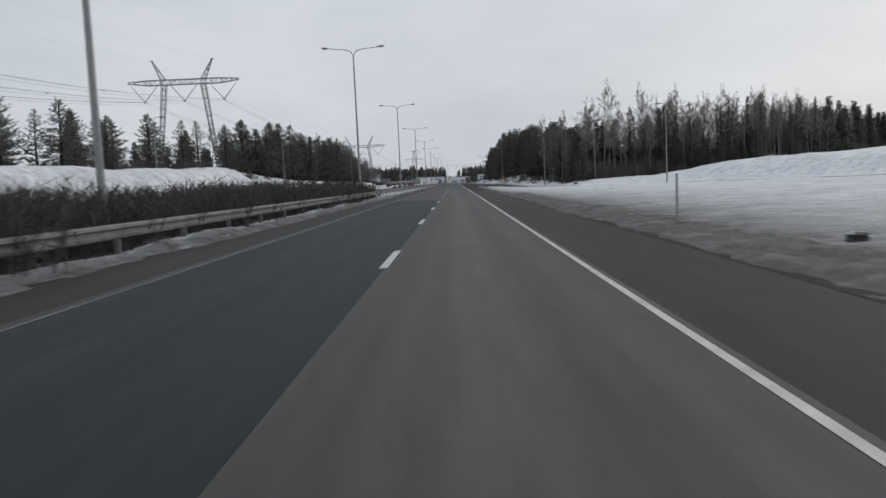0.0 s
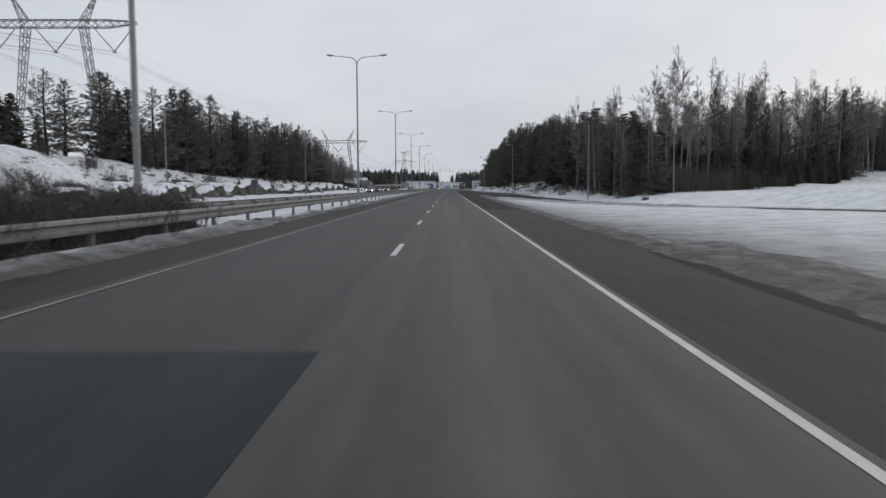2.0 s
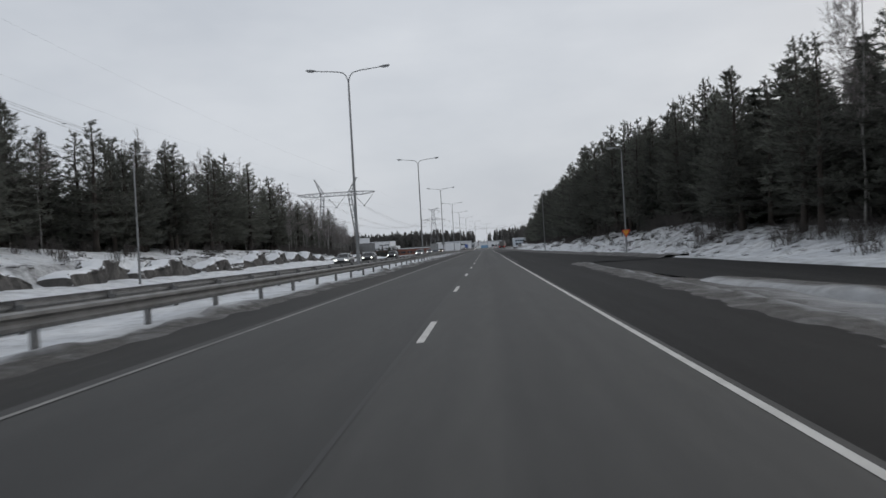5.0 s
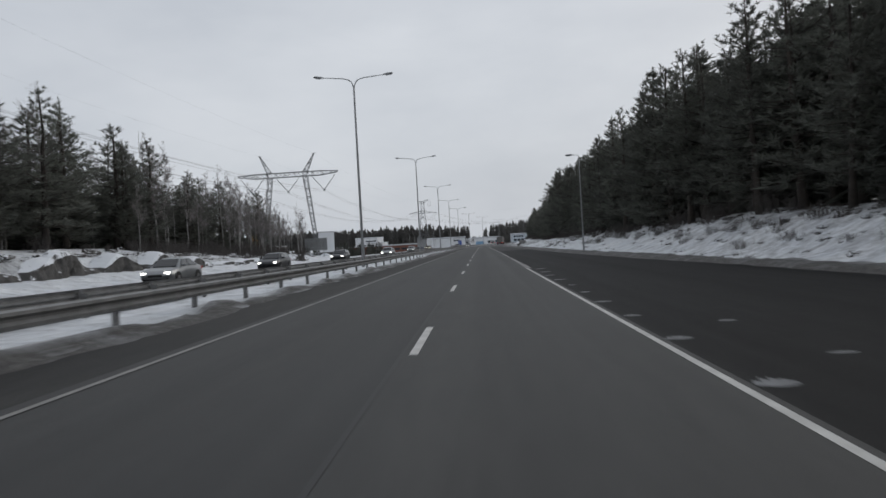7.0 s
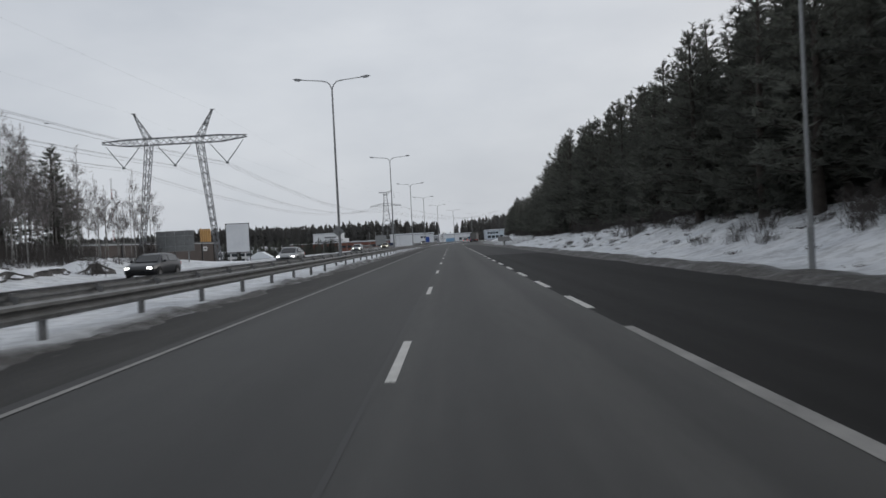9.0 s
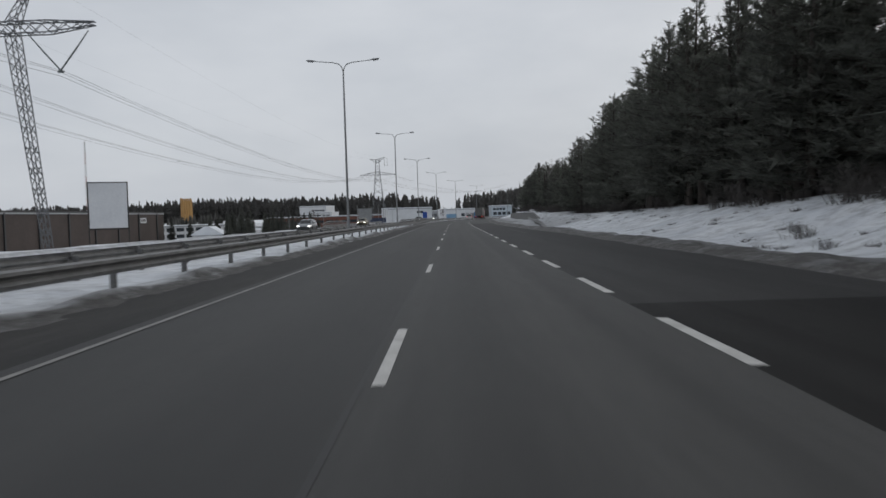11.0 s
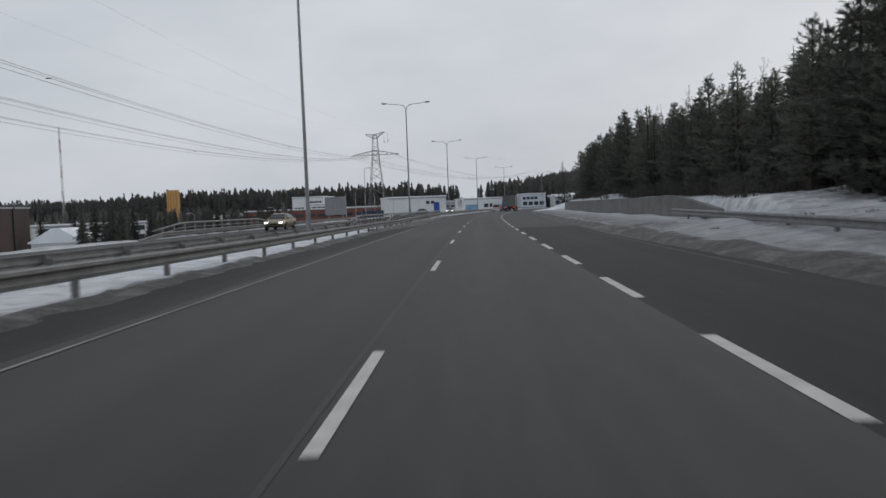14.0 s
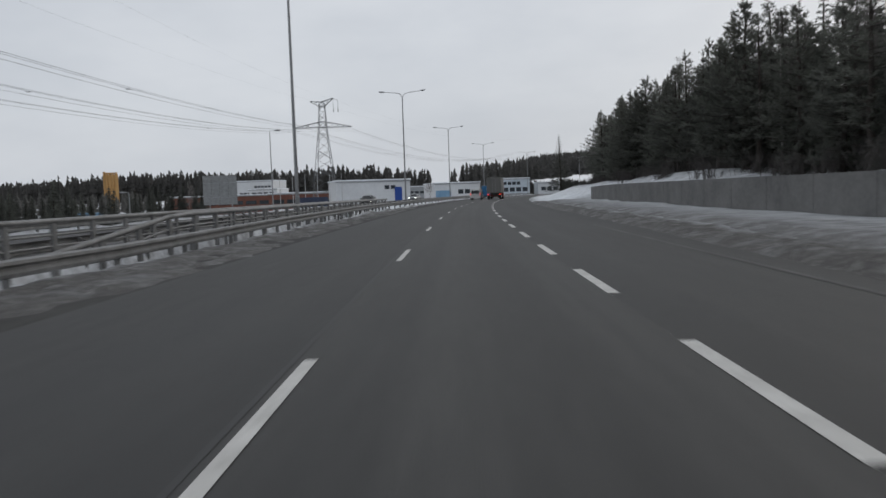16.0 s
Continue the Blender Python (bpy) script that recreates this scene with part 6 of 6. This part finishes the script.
def hall(s, lat, turn, w, d, z0, h, mat, label, rows=(), doors=(), snow=True, name="industrial_building"):
    """A flat-roofed hall; its face looks to -y, the origin at the middle of the face's foot."""
    ob = holder(name, site_pose(s, lat, z0, turn), label, "building", "buildings of the industrial area")
    sh = Shape()
    sh.box((0, d / 2, h / 2 - 1), (w, d, h + 2))
    part("wall", sh.mesh("wall", mat), ob)
    small_box("roof", (0, d / 2, h + 0.12), (w + 0.5, d + 0.5, 0.32), M_ROOFSNOW if snow else M_DARKTRIM, ob, "snow-covered flat roof" if snow else "", 0.08)
    small_box("fascia", (0, -0.14, h - 0.2), (w + 0.3, 0.12, 0.35), M_GREYWALL, ob, "", 0.03)
    for zc, hh, n, w0, w1 in rows:
        for i in range(n):
            x = -w / 2 + w0 + (w - w0 - w1) * (i + 0.5) / n
            ww = (w - w0 - w1) / n * 0.78
            fr = small_box("window", (x, -0.03, zc), (ww, 0.1, hh), M_DARKTRIM, ob, "", 0.02)
            small_box("pane", (x, -0.085, zc), (ww - 0.16, 0.03, hh - 0.16), M_PANE, fr, "", 0.005)
    for x, ww, hh, m in doors:
        small_box("door", (x, -0.05, hh / 2), (ww, 0.12, hh), m, ob, "", 0.02)
    return ob


hall(575, -31.5, 26, 18, 14, -1.0, 6.0, M_WHITEWALL, "white clad hall with a blue door beside the road", rows=((4.3, 0.9, 2, 11.5, 3.5),), doors=((6.0, 1.8, 4.3, M_BLUE),))
hall(700, -134, 8, 17, 16, -3.0, 12.6, M_WHITEWALL, "white office block with bands of dark windows", rows=((10.0, 0.9, 5, 8, 1), (6.9, 1.2, 8, 1, 1), (4.0, 1.2, 8, 1, 1)))
hall(680, -117, 8, 12, 14, -3.0, 8.5, M_WHITEWALL, "white office building behind the spruces", rows=((6.8, 0.9, 4, 1, 1), (4.6, 0.9, 4, 1, 1)))
hall(640, -95, 10, 62, 22, -3.0, 6.0, M_BRICK, "long low red-brick workshop with dark windows", rows=((3.4, 1.3, 12, 2, 2),))
hall(612, -62, 14, 26, 20, -2.5, 5.4, M_BRICK, "low red-brick building with a white roof edge", rows=((3.0, 1.2, 6, 1, 1),))
hall(700, -52, 20, 26, 16, -2.0, 6.5, M_GREYWALL, "long pale warehouse beyond the white hall", rows=((4.2, 1.0, 10, 2, 2),))
brown = hall(428.5, -80.0, 90, 97, 40, -4.0, 8.4, M_BROWNWALL, "long dark brown warehouse with a small sign", snow=False, name="warehouse")
for x in (-44, -33, -22, -11, 0, 11, 22, 33, 44):
    small_box("pier", (x, -0.1, 4.0), (0.5, 0.3, 8.6), M_DARKTRIM, brown, "", 0.03)
small_box("sign", (35.5, -0.2, 6.5), (3.4, 0.12, 1.3), M_POSTER, brown, "cream sign with dark unreadable lettering", 0.02)
for i, ww in enumerate((0.5, 0.35, 0.55, 0.4, 0.3)):
    small_box("lettering", (34.35 + 0.6 * i, -0.28, 6.5), (ww * 0.8, 0.03, 0.75), M_BROWNWALL, brown, "", 0.004)
# white tent shed
shed = holder("tent_shed", road_pose(447, -58, -3.5, 10), "white tent-roofed shed with snow on its roof", "building", "buildings of the industrial area")
small_box("wall", (0, 4, 1.1), (6.6, 8, 2.4), M_WHITEWALL, shed, "", 0.04)
sh = Shape()
sh.loft([[(x, y, z) for x, z in ((-3.6, 2.25), (-0.4, 4.1), (0.6, 4.1), (3.6, 2.25), (3.6, 2.1), (-3.6, 2.1))] for y in (-0.4, 8.4)])
part("roof", sh.mesh("roof", M_ROOFSNOW), shed)
hall(500, -86, 60, 26, 12, -3.8, 4.6, M_WHITEWALL, "white two-storey shed with open bays", rows=((1.4, 1.1, 7, 1, 1), (3.4, 1.1, 7, 1, 1)))
# shops beyond the bend
hall(690, -14.0, 18, 11, 22, 0.2, 6.0, M_GLAZED, "pale glazed shop building beyond the bend", rows=((4.2, 1.2, 4, 0.6, 3.4), (1.8, 1.6, 4, 0.6, 0.6)))
hall(700, -2.5, 18, 9, 12, 0.0, 4.4, M_WHITEWALL, "small white shop beyond the bend", rows=((2.0, 1.4, 3, 1, 1),))
hall(638, -23.5, 24, 15, 22, -0.2, 4.8, M_WHITEWALL, "low white shop beyond the bend", rows=((2.0, 1.4, 3, 7.5, 1),), doors=((-4.6, 5.0, 2.5, M_SHOPBLUE),))
# yellow silos
silo = holder("silo_group", site_pose(780, -300, -3, 20), "group of tall yellow silos above the trees", "silo")
for i, x in enumerate((-3.0, -1.0, 1.0, 3.0)):
    sh = Shape()
    sh.tube([(x, 0, 0), (x, 0, 22.5), (x, 0, 23.6)], [1.08, 1.08, 0.6], 16)
    part("silo", sh.mesh("silo", M_SILO), silo)
small_box("stair_tower", (-4.6, 0, 12.5), (1.0, 1.6, 25), M_SILO, silo)
small_box("gantry", (0, 0, 24.0), (7, 1.6, 0.8), M_SILO, silo)
# radio mast
mast = holder("radio_mast", site_pose(754, -375, -3, 0), "tall thin red and white lattice radio mast", "mast")
M_MASTRED, M_MASTWHITE = plain("mast_red", (0.20, 0.07, 0.06), (0.30, 0.10, 0.08), 0.6), plain("mast_white", (0.34, 0.34, 0.34), (0.48, 0.48, 0.48), 0.6)
for i in range(8):
    sh = Shape()
    lattice(sh, (0, 0, i * 9.0), (0, 0, (i + 1) * 9.0), 1.4 - 0.08 * i, 1.32 - 0.08 * i, 5, 0.09)
    part("section", sh.mesh("section", M_MASTWHITE if i % 2 else M_MASTRED), mast)
# flagpoles by the workshop
pole_ = Shape()
pole_.tube([(0, 0, -1), (0, 0, 9.0), (0, 0, 9.15)], [0.09, 0.05, 0.02], 8)
FLAGPOLE = pole_.mesh("flagpole", M_MASTWHITE)
for k in range(6):
    thing("flagpole", FLAGPOLE, Matrix.Translation(site(560 + 1.5 * k, -49 + 2.4 * k, -2.4)), "bare white flagpole in front of the workshop", "flagpole", "flagpoles by the workshop")
# spruces planted along the industrial area
rng = random.Random(21)
PLANTED = [(h, spruce_crown(h, 130 + i, 1.5), tree_trunk(h, 0.12, 140 + i, M_BARK, 0.004)) for i, h in enumerate((8.0, 7.0))]
for k in range(165):
    s, lat = (rng.uniform(462, 562), -48 - 64 * rng.random()) if k > 7 else (441 + 2 * k, -50.5 + 1.2 * math.sin(5 * k))
    if math.hypot(s - 500, lat + 86) < 15 or k > 7 and math.hypot(s - 447, lat + 58) < 9 or (lat > -60 and s > 515):
        continue
    h, crown, trunk = PLANTED[rng.randrange(2)]
    k2 = rng.uniform(5.4, 7.8) / h
    ob = holder("spruce_tree", Matrix.Translation(on_ground(s, lat, 0.1)) @ Matrix.Rotation(rng.uniform(0, 6.28), 4, "Z") @ Matrix.Diagonal((k2 * 1.2, k2 * 1.2, k2, 1)), "dark planted spruce by the industrial area", "spruce", "spruces planted in the industrial area")
    part("trunk", trunk, ob)
    part("crown", crown, ob)
for s, lat, h in ((540, -60, 9), (600, -36, 8), (610, -28, 8.5), (330, -62, 7)):
    tree("birch", s, lat, h, rng, "lone birches by the buildings")
# containers put in for parked lorries, a skip, and low lamps in the yard
for s, lat, turn, mat, label in ((566, -101, 20, M_SHOPBLUE, "pale blue container in place of a parked lorry in the yard"), (572, -110, 12, M_SKIP, "dark blue container in place of a parked lorry in the yard"), (560, -120, 15, M_POSTER, "white container in place of a parked lorry in the yard"), (556, -40, 28, M_SKIP, "dark blue skip beside the white hall")):
    box = holder("container", site_pose(s, lat, -3.2 if lat < -50 else -1.2, turn), label, "container", "containers in the yard")
    small_box("body", (0, 0, 1.35), (6.1, 2.4, 2.6), mat, box, "", 0.04)
    for i in range(12):
        small_box("rib", (-2.75 + 0.5 * i, -1.22, 1.35), (0.16, 0.05, 2.3), mat, box, "", 0.01)
_pole = Shape()
_pole.tube([(0, 0, -0.6), (0, 0, 1.0), (0, 0, 5.4)], [0.07, 0.07, 0.045], 10)
POLE_YARD = _pole.mesh("pole", M_STEEL)
_arm = Shape()
_arm.tube([(0, 0, 5.3), (-0.1, 0, 5.5), (-0.45, 0, 5.55)], [0.04, 0.035, 0.03], 8)
ARM_YARD = _arm.mesh("arm", M_STEEL)
for s, lat, top in ((448.7, -39.0, 2.0), (480.2, -38.3, 2.7)):
    ob = holder("street_lamp", road_pose(s, lat, top - 5.6), "short galvanised street lamp on the lower road", "street lamp", "lamps of the lower road")
    part("pole", POLE_YARD, ob)
    a = part("arm", ARM_YARD, ob)
    hd = part("head", HEAD, a, m=pose(-0.4, 0, 5.55, 0, 0, 180))
    part("lens", LENS, hd)
